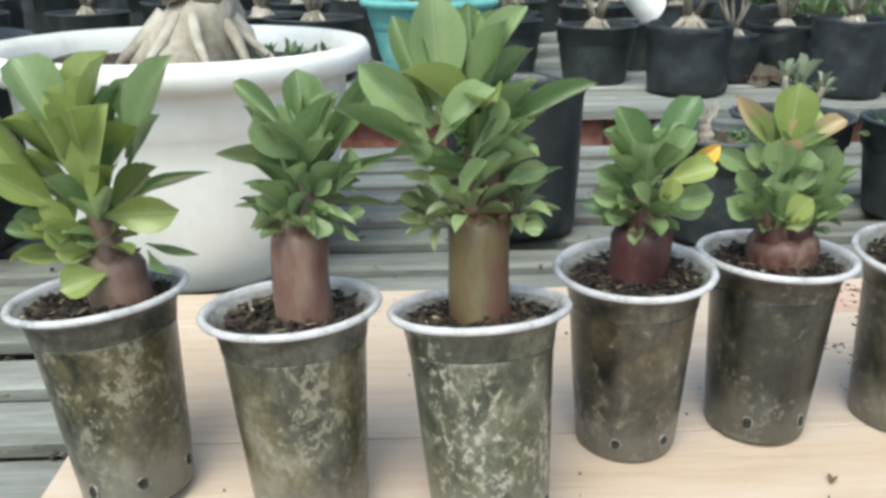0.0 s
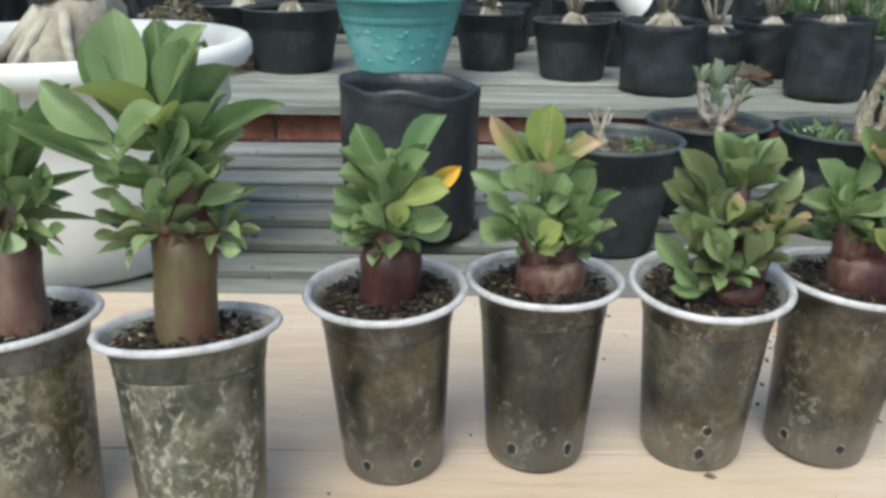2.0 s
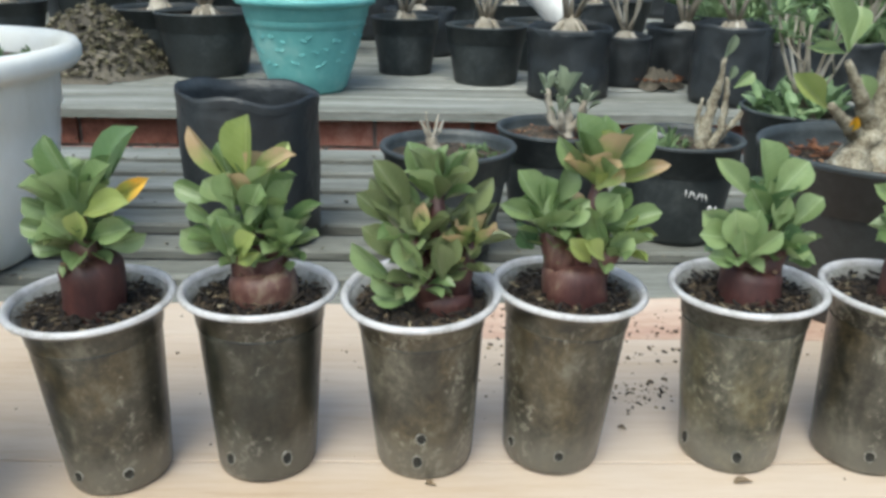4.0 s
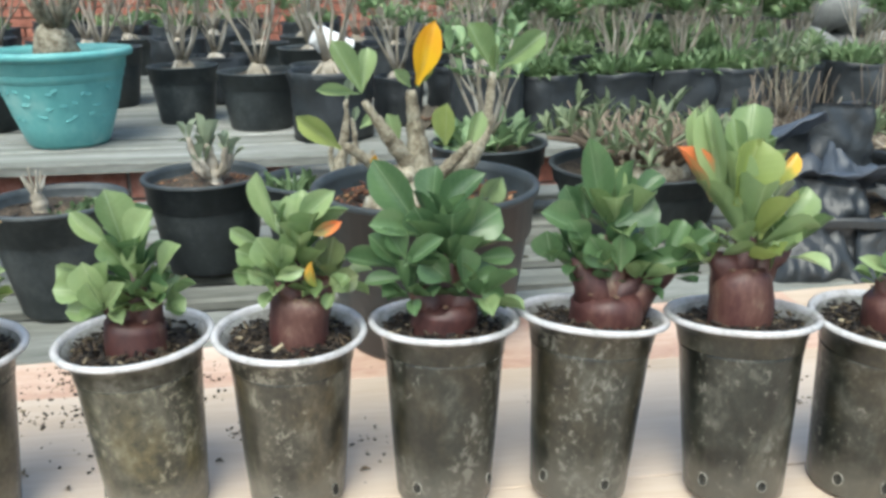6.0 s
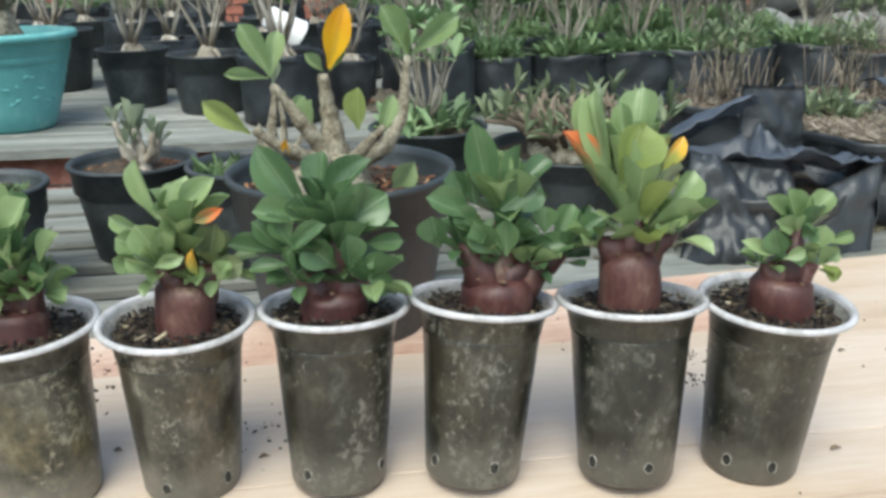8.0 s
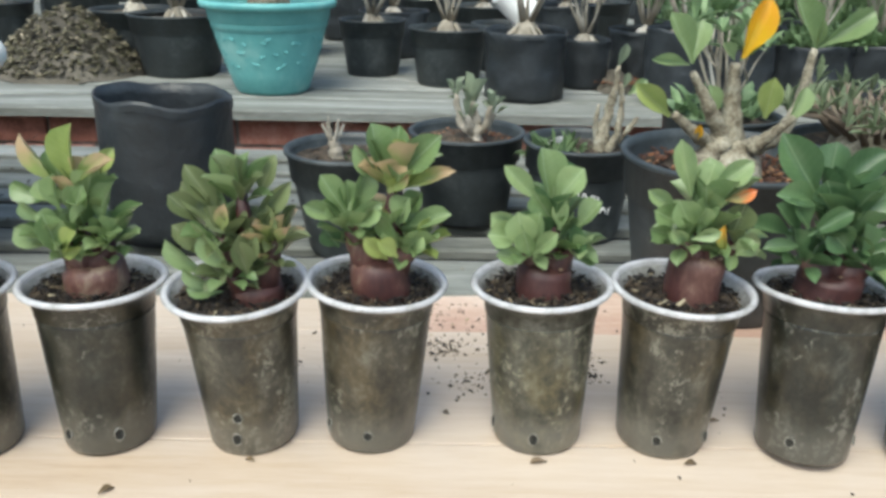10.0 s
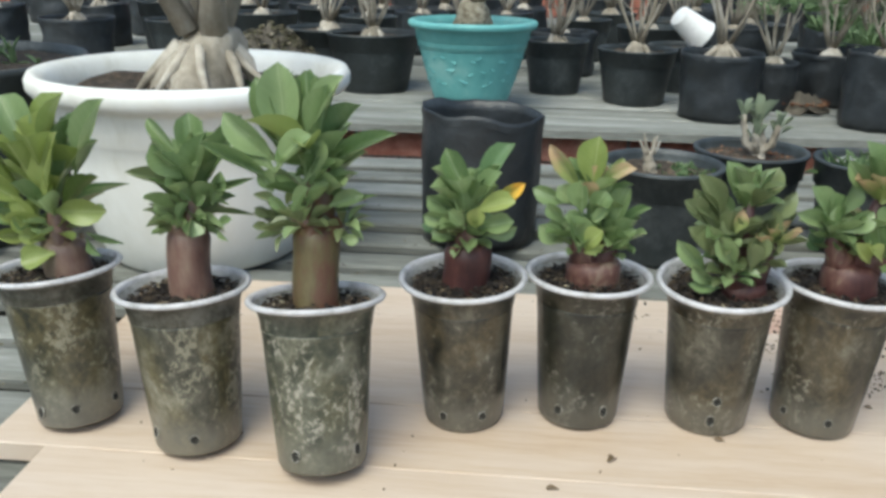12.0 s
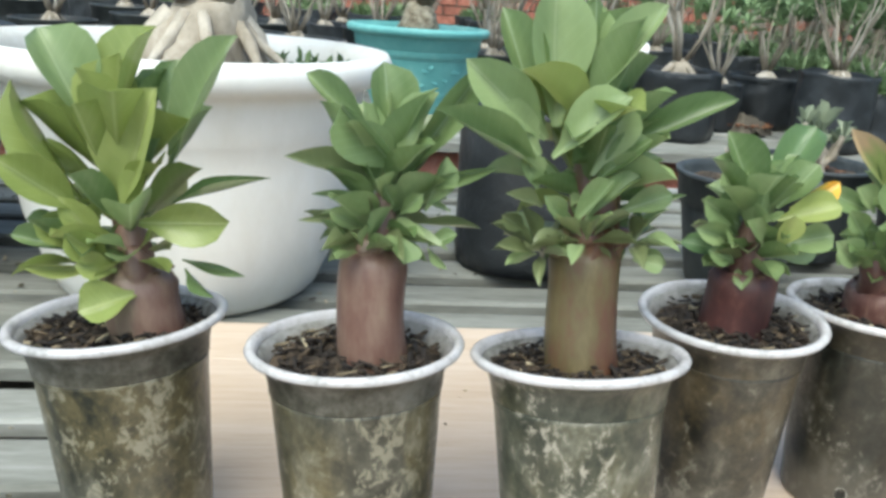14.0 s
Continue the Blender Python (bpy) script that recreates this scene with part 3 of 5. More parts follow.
def seedling_cup(base, rim, label, spin, stem, seed, holes=((-70, 0.0145),), grime="n"):
    """A cup with its soil and stem. stem: (dx, dy, width, height, tilt, green)."""
    r = random.Random(seed)
    axis = Vector((rim[0] - base[0], rim[1] - base[1], 0.12)).normalized()
    q = Vector((0, 0, 1)).rotation_difference(axis).to_matrix().to_4x4()
    low = FOOT_R * math.hypot(axis.x, axis.y)
    t = thing("potted_seedling", Matrix.Translation((base[0], base[1], low)) @ q, label, "potted plant", "seedling cups in a row")
    cup = part("cup", CUP_MESH[grime], None, t, "cloudy clear plastic cup with algae stains", m=pose(0, 0, 0, 0, 0, spin))
    part("clear_band", BAND_MESH[grime], None, cup, "cloudy clear upper band")
    part("inner_wall", liner_mesh, LINER, cup, "hazy clear inner wall above the soil")
    part("rim", rim_mesh, RIM, cup, "whitish translucent rolled rim")
    for a, tall in holes:
        h = radians(a - spin)
        spot = Matrix.Translation(((FOOT_R + tall * 0.07) * math.cos(h), (FOOT_R + tall * 0.07) * math.sin(h), tall + r.uniform(-0.001, 0.002))) @ Euler((0, radians(84), h)).to_matrix().to_4x4() @ Matrix.Diagonal((r.uniform(1.0, 1.5), 1, 1, 1))
        part("drain_hole", hole_mesh, HOLE, cup, m=spot)
        part("hole_edge", ring_mesh, SCAR, cup, "pale melted edge of the hole", m=spot)
    part("soil", soil_mesh(0.0392, seed), SOIL, t, m=pose(0, 0, 0.1098))
    tagged(part("bark_litter", chips(0.0378, 330, r), CHIP, t, m=pose(0, 0, 0.1098)), kind="stuff")
    dx, dy, w, h, tilt, green = stem
    bm = bmesh.new()
    pts, rad = [], []
    for k in range(9):
        f = k / 8
        pts.append((dx + tilt * f * h + 0.0012 * math.sin(f * 5 + seed), dy + 0.001 * math.cos(f * 4 + seed), 0.098 + (h + 0.007) * f))
        rad.append(w / 2 * (1.0 - 0.03 * f + 0.02 * math.sin(f * 4 + seed)) * (0.8 if k == 8 else 1))
    tube(bm, pts, rad, 22)
    for v in bm.verts:
        up = max(0.0, (v.co.z - 0.105) / h)
        v.co += Vector((v.co.x - dx, v.co.y - dy, 0)) * (0.08 * noise.noise(Vector((v.co.x * 55, v.co.y * 55, v.co.z * 26 + seed * 5))) * (0.5 + up))
        if up > 0.9:
            v.co.z += 0.004 * noise.noise(Vector((v.co.x * 120, v.co.y * 120, seed * 3.0)))
    part("stem", bm, (STEM, STEM_MIXED, STEM_PALE)[green], t)
    bm = bmesh.new()
    for k in range(7):
        a = k * 0.9 + seed
        p = Vector(pts[-1]) + Vector((math.cos(a), math.sin(a), 0)) * w * 0.38
        bmesh.ops.create_icosphere(bm, subdivisions=1, radius=1.0, matrix=Matrix.Translation(p) @ Matrix.Diagonal((r.uniform(0.0014, 0.0026), r.uniform(0.0014, 0.0026), r.uniform(0.0006, 0.0014), 1)))
    part("stem_crown", bm, CORKY, t, "corky cut stem top")
    return t, Vector(pts[-1])


# base, rim centre, label, stem (dx, dy, width, height, tilt, green), rosettes (dx, dy, dz, count, length, width, tones, shape, top, low), holes
CUPS = [
    ((0.0617, 0.5051), (0.0508, 0.5142), "tall lime-green desert rose seedling in a leaning stained cup", (0.013, 0, 0.034, 0.036, 0.0, 2),
     ((-0.004, 0, 0.045, 13, 0.075, 0.03, "lllg", "r", 82, 25), (-0.022, 0, 0.01, 9, 0.05, 0.02, "llg", "p", 60, 0), (0.0, -0.01, 0.012, 6, 0.035, 0.018, "lg", "r", 40, -20)), (-115, -65, -10)),
    ((0.1659, 0.4819), (0.1593, 0.4921), "slim-leaved desert rose seedling on a bare red stem", (0.007, 0, 0.032, 0.058, 0.03, 2),
     ((0.004, 0, 0.03, 11, 0.062, 0.022, "g", "p", 84, 35), (0, 0, 0.006, 18, 0.04, 0.009, "ggo", "s", 45, -15), (-0.006, -0.01, 0.004, 9, 0.03, 0.011, "g", "p", 60, -10)), (-130, -73)),
    ((0.2654, 0.4603), (0.2590, 0.4827), "tallest desert rose seedling with scarred stem in whitish stained cup", (0.002, 0, 0.033, 0.066, -0.02, 1),
     ((0.0, 0, 0.05, 14, 0.075, 0.026, "ggl", "p", 84, 20), (0.012, -0.004, 0.04, 9, 0.042, 0.016, "gg", "r", 60, 0), (-0.02, -0.002, -0.002, 16, 0.032, 0.011, "go", "s", 60, -30), (0.02, -0.002, 0.0, 13, 0.032, 0.011, "go", "s", 60, -30), (-0.004, -0.016, 0.004, 10, 0.03, 0.012, "go", "p", 60, -20)), (-110, -30)),
    ((0.3620, 0.5439), (0.3585, 0.5411), "bushy green desert rose seedling with one yellowing leaf", (0.002, 0, 0.036, 0.041, 0.0, 0),
     ((0.0, 0, 0.032, 10, 0.05, 0.023, "gg", "r", 82, 25), (0, 0, 0.008, 16, 0.04, 0.019, "gggo", "r", 50, -10)), (-115, -61)),
    ((0.4531, 0.5569), (0.4541, 0.5599), "dense bright green desert rose seedling in a dark stained cup", (0.002, 0, 0.042, 0.028, 0.0, 0),
     ((0.0, 0, 0.042, 10, 0.045, 0.021, "ggb", "r", 84, 30), (-0.014, -0.004, 0.018, 13, 0.034, 0.018, "gg", "r", 65, -5), (0.016, -0.004, 0.018, 13, 0.034, 0.018, "gg", "r", 65, -5)), (-121, -58)),
    ((0.5564, 0.5615), (0.5533, 0.5525), "dense olive green desert rose seedling in a pale stained cup", (0.012, 0, 0.036, 0.018, 0.1, 0),
     ((-0.002, 0, 0.062, 12, 0.045, 0.016, "og", "p", 84, 35), (-0.016, -0.005, 0.035, 14, 0.038, 0.015, "oog", "p", 75, 0), (0.018, -0.004, 0.032, 12, 0.036, 0.014, "oob", "p", 75, 0), (-0.012, -0.014, 0.01, 12, 0.03, 0.014, "og", "r", 50, -20)), (-97, (-92, 0.034))),
    ((0.6407, 0.5653), (0.6464, 0.5650), "branched desert rose seedling with blushing upper leaves", (0.003, 0, 0.041, 0.03, 0.0, 0),
     ((0.008, 0, 0.055, 12, 0.048, 0.022, "ggbl", "r", 84, 25), (-0.022, -0.004, 0.025, 12, 0.036, 0.018, "gg", "r", 70, 0), (0.022, -0.006, 0.016, 13, 0.034, 0.016, "ggl", "r", 65, -10)), (-150, -90)),
    ((0.7623, 0.5673), (0.7595, 0.5684), "compact bluish green desert rose seedling in a stained clear cup", (0.002, 0, 0.039, 0.028, 0.0, 0),
     ((0.004, 0, 0.03, 12, 0.046, 0.02, "dgg", "r", 84, 35), (-0.014, -0.004, 0.01, 13, 0.032, 0.016, "gg", "r", 60, -5), (0.016, -0.004, 0.012, 12, 0.032, 0.016, "gg", "r", 65, -5)), (-165, -100)),
    ((0.8530, 0.5660), (0.8559, 0.5644), "bright green desert rose seedling with one orange leaf", (0.007, 0, 0.038, 0.04, 0.0, 0),
     ((0.0, 0, 0.03, 9, 0.055, 0.024, "gg", "p", 80, 30), (-0.014, -0.005, 0.01, 14, 0.034, 0.017, "gg", "r", 60, -5), (0.022, -0.002, 0.008, 9, 0.034, 0.017, "ggo", "r", 55, -30)), (-110, -40)),
    ((0.9508, 0.5518), (0.9537, 0.5636), "broad dark green desert rose seedling in a dark stained cup", (0.0, 0, 0.044, 0.027, 0.0, 0),
     ((0.004, 0, 0.035, 11, 0.066, 0.028, "d", "p", 80, 20), (-0.022, -0.004, 0.008, 12, 0.036, 0.018, "dd", "r", 60, -5), (0.022, -0.008, 0.006, 11, 0.042, 0.02, "ddg", "r", 50, -15)), (-128, -35)),
    ((1.0396, 0.5402), (1.0501, 0.5559), "dark green branching desert rose seedling in a dark cup", (0.008, 0, 0.048, 0.03, 0.0, 0),
     ((0.002, 0, 0.044, 11, 0.058, 0.025, "dg", "r", 82, 25), (-0.022, -0.004, 0.022, 11, 0.038, 0.019, "dd", "r", 65, 0), (0.018, -0.006, 0.012, 11, 0.038, 0.019, "dg", "r", 55, -10), (0.042, 0.0, 0.016, 8, 0.036, 0.018, "dd", "r", 60, 0)), (-150, -77)),
    ((1.1422, 0.5253), (1.1443, 0.5416), "tall desert rose seedling with long leaves and orange tips", (-0.002, 0, 0.039, 0.046, 0.0, 0),
     ((0.004, 0, 0.03, 10, 0.082, 0.032, "ggl", "r", 82, 35), (0.028, -0.004, 0.012, 7, 0.046, 0.02, "gg", "r", 55, 0), (-0.02, 0.0, 0.008, 7, 0.036, 0.018, "dg", "r", 50, -5)), (-150, -85)),
    ((1.2312, 0.5257), (1.2355, 0.5241), "small desert rose seedling with tiny leaves in a dark cup", (0.003, 0, 0.041, 0.032, 0.0, 0),
     ((0.004, 0, 0.032, 9, 0.03, 0.014, "gd", "r", 75, 20), (-0.014, 0, 0.01, 9, 0.022, 0.012, "gd", "r", 60, -5), (0.02, 0, 0.008, 9, 0.026, 0.012, "gl", "r", 60, -15)), (-145, -95)),
]
PLANTS = []
for k, (base, rim, label, stem, tufts, holes) in enumerate(CUPS):
    plant, top = seedling_cup(base, rim, label, k * 67, stem, k + 1, [a if isinstance(a, tuple) else (a, 0.0145) for a in holes], "nnpmdmmnmdddd"[k])
    girth = stem[2]
    r = random.Random(k + 20)
    for dx, dy, dz, count, length, width, tones, shape, high, low in tufts:
        end = top + Vector((dx, dy, dz))
        shoot = bmesh.new()
        tube(shoot, [top + Vector((dx * 0.3, dy * 0.3, -0.012)), top + Vector((dx * 0.55, dy * 0.55, dz * 0.2 + 0.002)), top + Vector((dx * 0.85, dy * 0.85, dz * 0.6)), end], [girth * 0.3, girth * 0.24, girth * 0.16, girth * 0.09], 12)
        for v in shoot.verts:
            v.co += Vector((noise.noise(v.co * 130), noise.noise(v.co * 130 + Vector((7, 0, 0))), 0)) * girth * 0.05
        part("shoot", shoot, (STEM, STEM_MIXED, STEM_PALE)[stem[5]], plant)
        rosette(plant, end, r, max(5, round(count * 1.15)), length * 0.64, width * 0.76, tones, shape, high, low)
        if dz > 0.014:
            rosette(plant, top + Vector((dx * 0.7, dy * 0.7, dz * 0.5)), r, max(5, round(count * 0.75)), length * 0.52, width * 0.68, tones, shape, 60, 0)
    PLANTS.append((plant, top))


def blade(k, bx, by, bz, tx, ty, tz, w, look_of):
    """A leaf of plant k from base to tip, in millimetres from the cup's foot; look_of: tone, shape, curl."""
    tone, shape, curl = look_of
    turn = 0.75 * math.sin(bx * 1.7 + tz * 0.9 + k)
    leaf(PLANTS[k][0], (bx / 1000, by / 1000, bz / 1000), (tx / 1000, ty / 1000, tz / 1000), w / 1000, tone, shape, int(curl), face=(turn, -1, 0.45 + 0.35 * math.sin(tx * 2.3 + k)))


blade(0, 10, -8, 171, 31, -21, 222, 35, "lr1")
blade(0, 2, -4, 198, -18, 3, 249, 25, "gr1")
blade(0, 5, 1, 197, 28, 3, 248, 29, "lr1")
blade(0, 32, -4, 192, 69, -2, 239, 17, "gp0")
blade(0, 30, 5, 208, 37, 8, 233, 15, "gr1")
blade(0, 30, -1, 185, 50, 1, 213, 14, "gr1")
blade(0, -6, -6, 176, -29, -11, 226, 18, "lp1")
blade(0, -7, -8, 170, -33, -24, 197, 18, "lp1")
blade(0, 18, -13, 165, 54, -23, 164, 20, "lr2")
blade(0, 14, -16, 134, -7, -28, 131, 19, "lr1")
blade(0, 0, -7, 153, -13, -15, 178, 13, "lp1")
blade(0, -2, -2, 152, -26, -12, 167, 15, "lr1")
blade(0, -3, -2, 149, -41, -2, 161, 10, "gp1")
blade(0, 4, -12, 147, -10, -22, 164, 14, "lr1")
blade(0, -2, -6, 144, -36, -11, 148, 7, "ls1")
blade(0, 6, -13, 144, -7, -24, 150, 12, "lr1")
blade(0, 31, -3, 171, 74, -9, 182, 5, "gs1")
blade(0, 32, -2, 145, 59, -1, 135, 5, "gs1")
blade(0, 34, -6, 142, 46, -13, 129, 5, "gs1")
blade(0, 11, -10, 163, 28, -18, 186, 16, "lr0")
blade(1, 20, -6, 197, -4, -16, 224, 22, "gr1")
blade(1, 17, 4, 200, 15, 7, 242, 20, "gr1")
blade(1, 21, -4, 196, 35, -6, 230, 18, "gr1")
blade(1, 22, -1, 194, 56, 4, 240, 14, "gp0")
blade(1, 10, 4, 208, -19, 14, 238, 10, "gp1")
blade(1, 22, 7, 210, 23, 9, 236, 15, "gr1")
blade(1, 9, -1, 190, -27, -11, 205, 10, "os1")
blade(1, 25, -1, 190, 62, -7, 198, 6, "gs1")
blade(1, 30, -6, 180, 40, -9, 203, 10, "gr1")
blade(1, 25, -0, 173, 57, 4, 170, 5, "os1")
blade(1, 9, -1, 184, -18, -1, 187, 3, "gs1")
blade(1, 6, -0, 178, -23, -6, 176, 4, "os2")
blade(1, 7, -5, 171, -10, -10, 181, 8, "gr1")
blade(1, 2, -5, 167, -10, -8, 162, 4, "gs1")
blade(1, 19, -15, 171, 21, -23, 161, 15, "gr1")
blade(1, 32, -5, 164, 44, -8, 170, 8, "gr1")
blade(1, 32, -4, 163, 40, -8, 154, 4, "gs1")
blade(1, 28, -1, 183, 42, -4, 179, 4, "gs1")
blade(1, 17, -9, 183, 13, -15, 192, 8, "gr1")
blade(1, 20, -8, 179, 29, -13, 188, 7, "gr1")
blade(2, -14, -7, 220, -16, -5, 279, 28, "gp0")
blade(2, -19, -2, 220, -35, 0, 271, 16, "gp1")
blade(2, -6, -2, 230, 3, -0, 275, 16, "gp1")
blade(2, 1, -7, 231, 33, -15, 267, 17, "gp0")
blade(2, -19, -11, 215, -53, -18, 247, 20, "gp1")
blade(2, -18, -21, 207, 10, -33, 232, 20, "gr1")
blade(2, 13, -6, 211, 62, -18, 232, 13, "gp1")
blade(2, -1, -15, 200, 12, -19, 231, 14, "gr1")
blade(2, 3, -15, 198, 22, -24, 215, 15, "gr1")
blade(2, -19, -10, 199, -66, -27, 228, 9, "gp1")
blade(2, -22, -12, 208, -40, -17, 229, 18, "gr1")
blade(2, 7, -10, 189, 30, -16, 207, 13, "gr1")
blade(2, -1, -16, 182, 19, -23, 200, 10, "gr1")
blade(2, 13, -9, 183, 36, -15, 193, 11, "gr2")
blade(2, 21, -4, 181, 46, -5, 191, 5, "gs1")
blade(2, 21, -8, 163, 34, -11, 160, 8, "gr1")
blade(2, -12, -18, 179, -22, -25, 192, 8, "gr1")
blade(2, -10, -18, 178, 8, -25, 197, 9, "gr0")
blade(2, -20, -9, 186, -36, -15, 193, 7, "os1")
blade(2, -23, -13, 194, -30, -18, 209, 12, "gp1")
blade(2, -26, -4, 176, -37, -10, 183, 8, "or1")
blade(2, -24, -5, 166, -39, -11, 171, 6, "or1")
blade(3, 6, 2, 176, -13, 8, 216, 17, "gr1")
blade(3, 11, 7, 175, 36, 15, 219, 21, "dr1")
blade(3, 8, 4, 177, 5, 7, 202, 15, "gr1")
blade(3, 11, -6, 180, 27, -9, 204, 18, "gr1")
blade(3, 22, 2, 178, 45, -2, 193, 11, "kp1")
blade(3, 10, -10, 175, 38, -18, 185, 17, "lr1")
blade(3, -4, 2, 169, -26, -4, 183, 15, "gr1")
blade(3, -2, 4, 173, -9, 6, 188, 15, "gr1")
blade(3, 2, -14, 162, -9, -18, 177, 12, "gr1")
blade(3, 9, -17, 162, 12, -20, 182, 13, "lr0")
blade(3, 12, -11, 162, 37, -18, 170, 15, "gr1")
blade(3, 15, -4, 154, 39, -9, 159, 13, "gr2")
blade(3, -5, -3, 161, -29, -6, 169, 12, "gr1")
blade(3, -7, 1, 154, -31, 1, 161, 12, "dr2")
blade(3, -8, -7, 152, -21, -13, 159, 11, "gr2")
blade(4, -4, -2, 185, -2, -3, 226, 24, "lr1")
blade(4, -11, -2, 185, -37, 1, 218, 13, "bp1")
blade(4, -2, -6, 186, 26, -10, 206, 14, "br1")
blade(4, 3, 6, 190, 20, 10, 208, 12, "lp1")
blade(4, -12, 3, 180, -21, 6, 208, 15, "gr1")
blade(4, -10, -9, 169, -12, -12, 195, 19, "gr1")
blade(4, -4, -9, 167, 6, -12, 188, 18, "gr1")
blade(4, 14, -6, 158, 23, -8, 190, 20, "gr1")
blade(4, 15, -1, 154, 40, -6, 176, 10, "gr1")
blade(4, -16, -1, 173, -29, -2, 187, 15, "gr1")
blade(4, -20, -1, 175, -46, -7, 184, 13, "gr2")
blade(4, -23, -6, 162, -36, -11, 176, 12, "gr1")
blade(4, -11, -16, 141, -17, -21, 171, 18, "gr1")
blade(4, -7, -19, 146, 4, -26, 162, 16, "lr1")
blade(4, -7, -21, 143, 5, -29, 151, 8, "ls2")
blade(4, -22, -6, 145, -41, -13, 159, 17, "gr1")
blade(4, 11, -9, 141, 29, -15, 161, 20, "gr1")
blade(4, -4, -13, 161, 9, -17, 176, 10, "gr1")
blade(4, -10, -13, 161, -23, -19, 170, 13, "gr1")
blade(5, 5, 6, 179, -5, 10, 211, 19, "gp1")
blade(5, 9, -2, 179, 8, -2, 205, 20, "gp1")
blade(5, 21, 8, 181, 32, 12, 206, 16, "op1")
blade(5, 18, 2, 169, 43, -1, 192, 13, "op1")
blade(5, -5, 2, 170, -25, 6, 202, 16, "op1")
blade(5, -8, 2, 167, -28, 4, 191, 14, "op1")
blade(5, -15, -1, 164, -35, -3, 185, 15, "or1")
blade(5, -0, -14, 165, 3, -15, 183, 10, "bp1")
blade(5, 6, -10, 160, -6, -11, 178, 16, "or1")
blade(5, 12, -2, 156, 35, -5, 175, 13, "op1")
blade(5, 17, -0, 152, 40, -4, 164, 12, "op1")
blade(5, -13, -9, 145, -32, -12, 168, 15, "or1")
blade(5, -14, -14, 147, -20, -16, 171, 19, "or1")
blade(5, 2, -17, 138, -13, -20, 165, 15, "gr1")
blade(5, 10, -14, 137, 18, -16, 167, 16, "or1")
blade(5, 13, -17, 135, 9, -20, 161, 14, "or1")
blade(5, -16, -9, 131, -39, -12, 157, 14, "gr1")
blade(5, -8, -14, 125, -28, -19, 140, 12, "gr1")
blade(5, -5, -15, 122, -27, -22, 126, 9, "gr2")
blade(5, 9, -7, 134, 28, -11, 140, 11, "or1")
blade(5, -1, 4, 168, -10, 6, 189, 17, "gp1")
blade(5, 19, -3, 146, 36, -6, 155, 13, "or1")
blade(6, 2, -1, 190, -7, 1, 228, 20, "gr1")
blade(6, 8, 4, 192, 10, 7, 226, 17, "gr1")
blade(6, 11, -1, 194, 37, -5, 224, 21, "gp1")
blade(6, 1, -1, 190, -18, -1, 213, 13, "gp1")
blade(6, 6, -11, 186, 16, -15, 205, 18, "br1")
blade(6, 17, -5, 188, 48, -9, 203, 11, "bp1")
blade(6, 15, 7, 192, 39, 9, 209, 9, "gp1")
blade(6, -23, -0, 167, -39, -1, 192, 15, "gr1")
blade(6, -21, 3, 166, -22, 4, 188, 18, "gr1")
blade(6, -18, 2, 167, -9, 3, 196, 15, "gr1")
blade(6, -21, -4, 163, -49, -10, 173, 12, "gr1")
blade(6, -21, -10, 162, 2, -15, 180, 15, "gr1")
blade(6, 13, -8, 163, 19, -13, 184, 20, "gr1")
blade(6, 17, -5, 160, 47, -10, 174, 14, "gr1")
blade(6, 15, -12, 149, 5, -16, 172, 18, "gr1")
blade(6, 7, -15, 141, -8, -22, 158, 12, "lr1")
blade(6, 14, -18, 144, 1, -24, 157, 12, "lr1")
blade(6, 18, -10, 144, 29, -16, 162, 15, "gr1")
blade(6, -26, -2, 143, -36, -6, 157, 15, "dr1")
blade(6, -19, -5, 140, -9, -12, 146, 12, "dr2")
blade(6, 16, -2, 170, 27, -7, 186, 15, "gr1")
blade(7, 2, -0, 179, -3, -1, 214, 22, "gr1")
blade(7, -5, 2, 177, -27, 4, 201, 13, "gp1")
blade(7, 7, -5, 179, 23, -9, 202, 20, "gr1")
blade(7, 12, 7, 182, 10, 9, 203, 19, "dr1")
blade(7, 9, -10, 161, 12, -13, 182, 13, "gr1")
blade(7, 22, -4, 160, 36, -6, 179, 17, "gr1")
blade(7, -14, -4, 160, -36, -8, 171, 17, "gr1")
blade(7, -16, -8, 154, -38, -14, 159, 19, "gr1")
blade(7, -13, -10, 147, -19, -14, 174, 21, "gr1")
blade(7, -8, -12, 148, -5, -15, 174, 19, "gr1")
blade(7, -8, -18, 147, 6, -26, 164, 12, "gr1")
blade(7, -13, -12, 141, -30, -20, 148, 14, "gr2")
blade(7, 16, -6, 147, 27, -12, 156, 21, "dr1")
blade(7, 22, -4, 138, 34, -8, 144, 16, "gr2")
blade(7, -10, -18, 145, -16, -22, 164, 14, "gr1")
blade(7, 4, -5, 167, -8, -7, 185, 16, "gr1")
blade(8, -5, 0, 185, -16, 2, 221, 14, "gr1")
blade(8, 4, 3, 184, 9, 5, 206, 18, "gr1")
blade(8, 7, -2, 190, 30, -6, 211, 16, "gp1")
blade(8, 15, -6, 184, 34, -10, 193, 8, "rp1")
blade(8, -12, 0, 173, -33, 0, 187, 11, "gr1")
blade(8, -12, -4, 167, -29, -8, 176, 16, "gr1")
blade(8, -15, -6, 159, -31, -12, 164, 14, "gr1")
blade(8, -3, -10, 163, -16, -13, 185, 19, "gr1")
blade(8, -2, -15, 164, -2, -18, 184, 14, "gr0")
blade(8, 2, -8, 162, 8, -10, 189, 16, "gr1")
blade(8, 24, -6, 160, 29, -8, 183, 19, "or1")
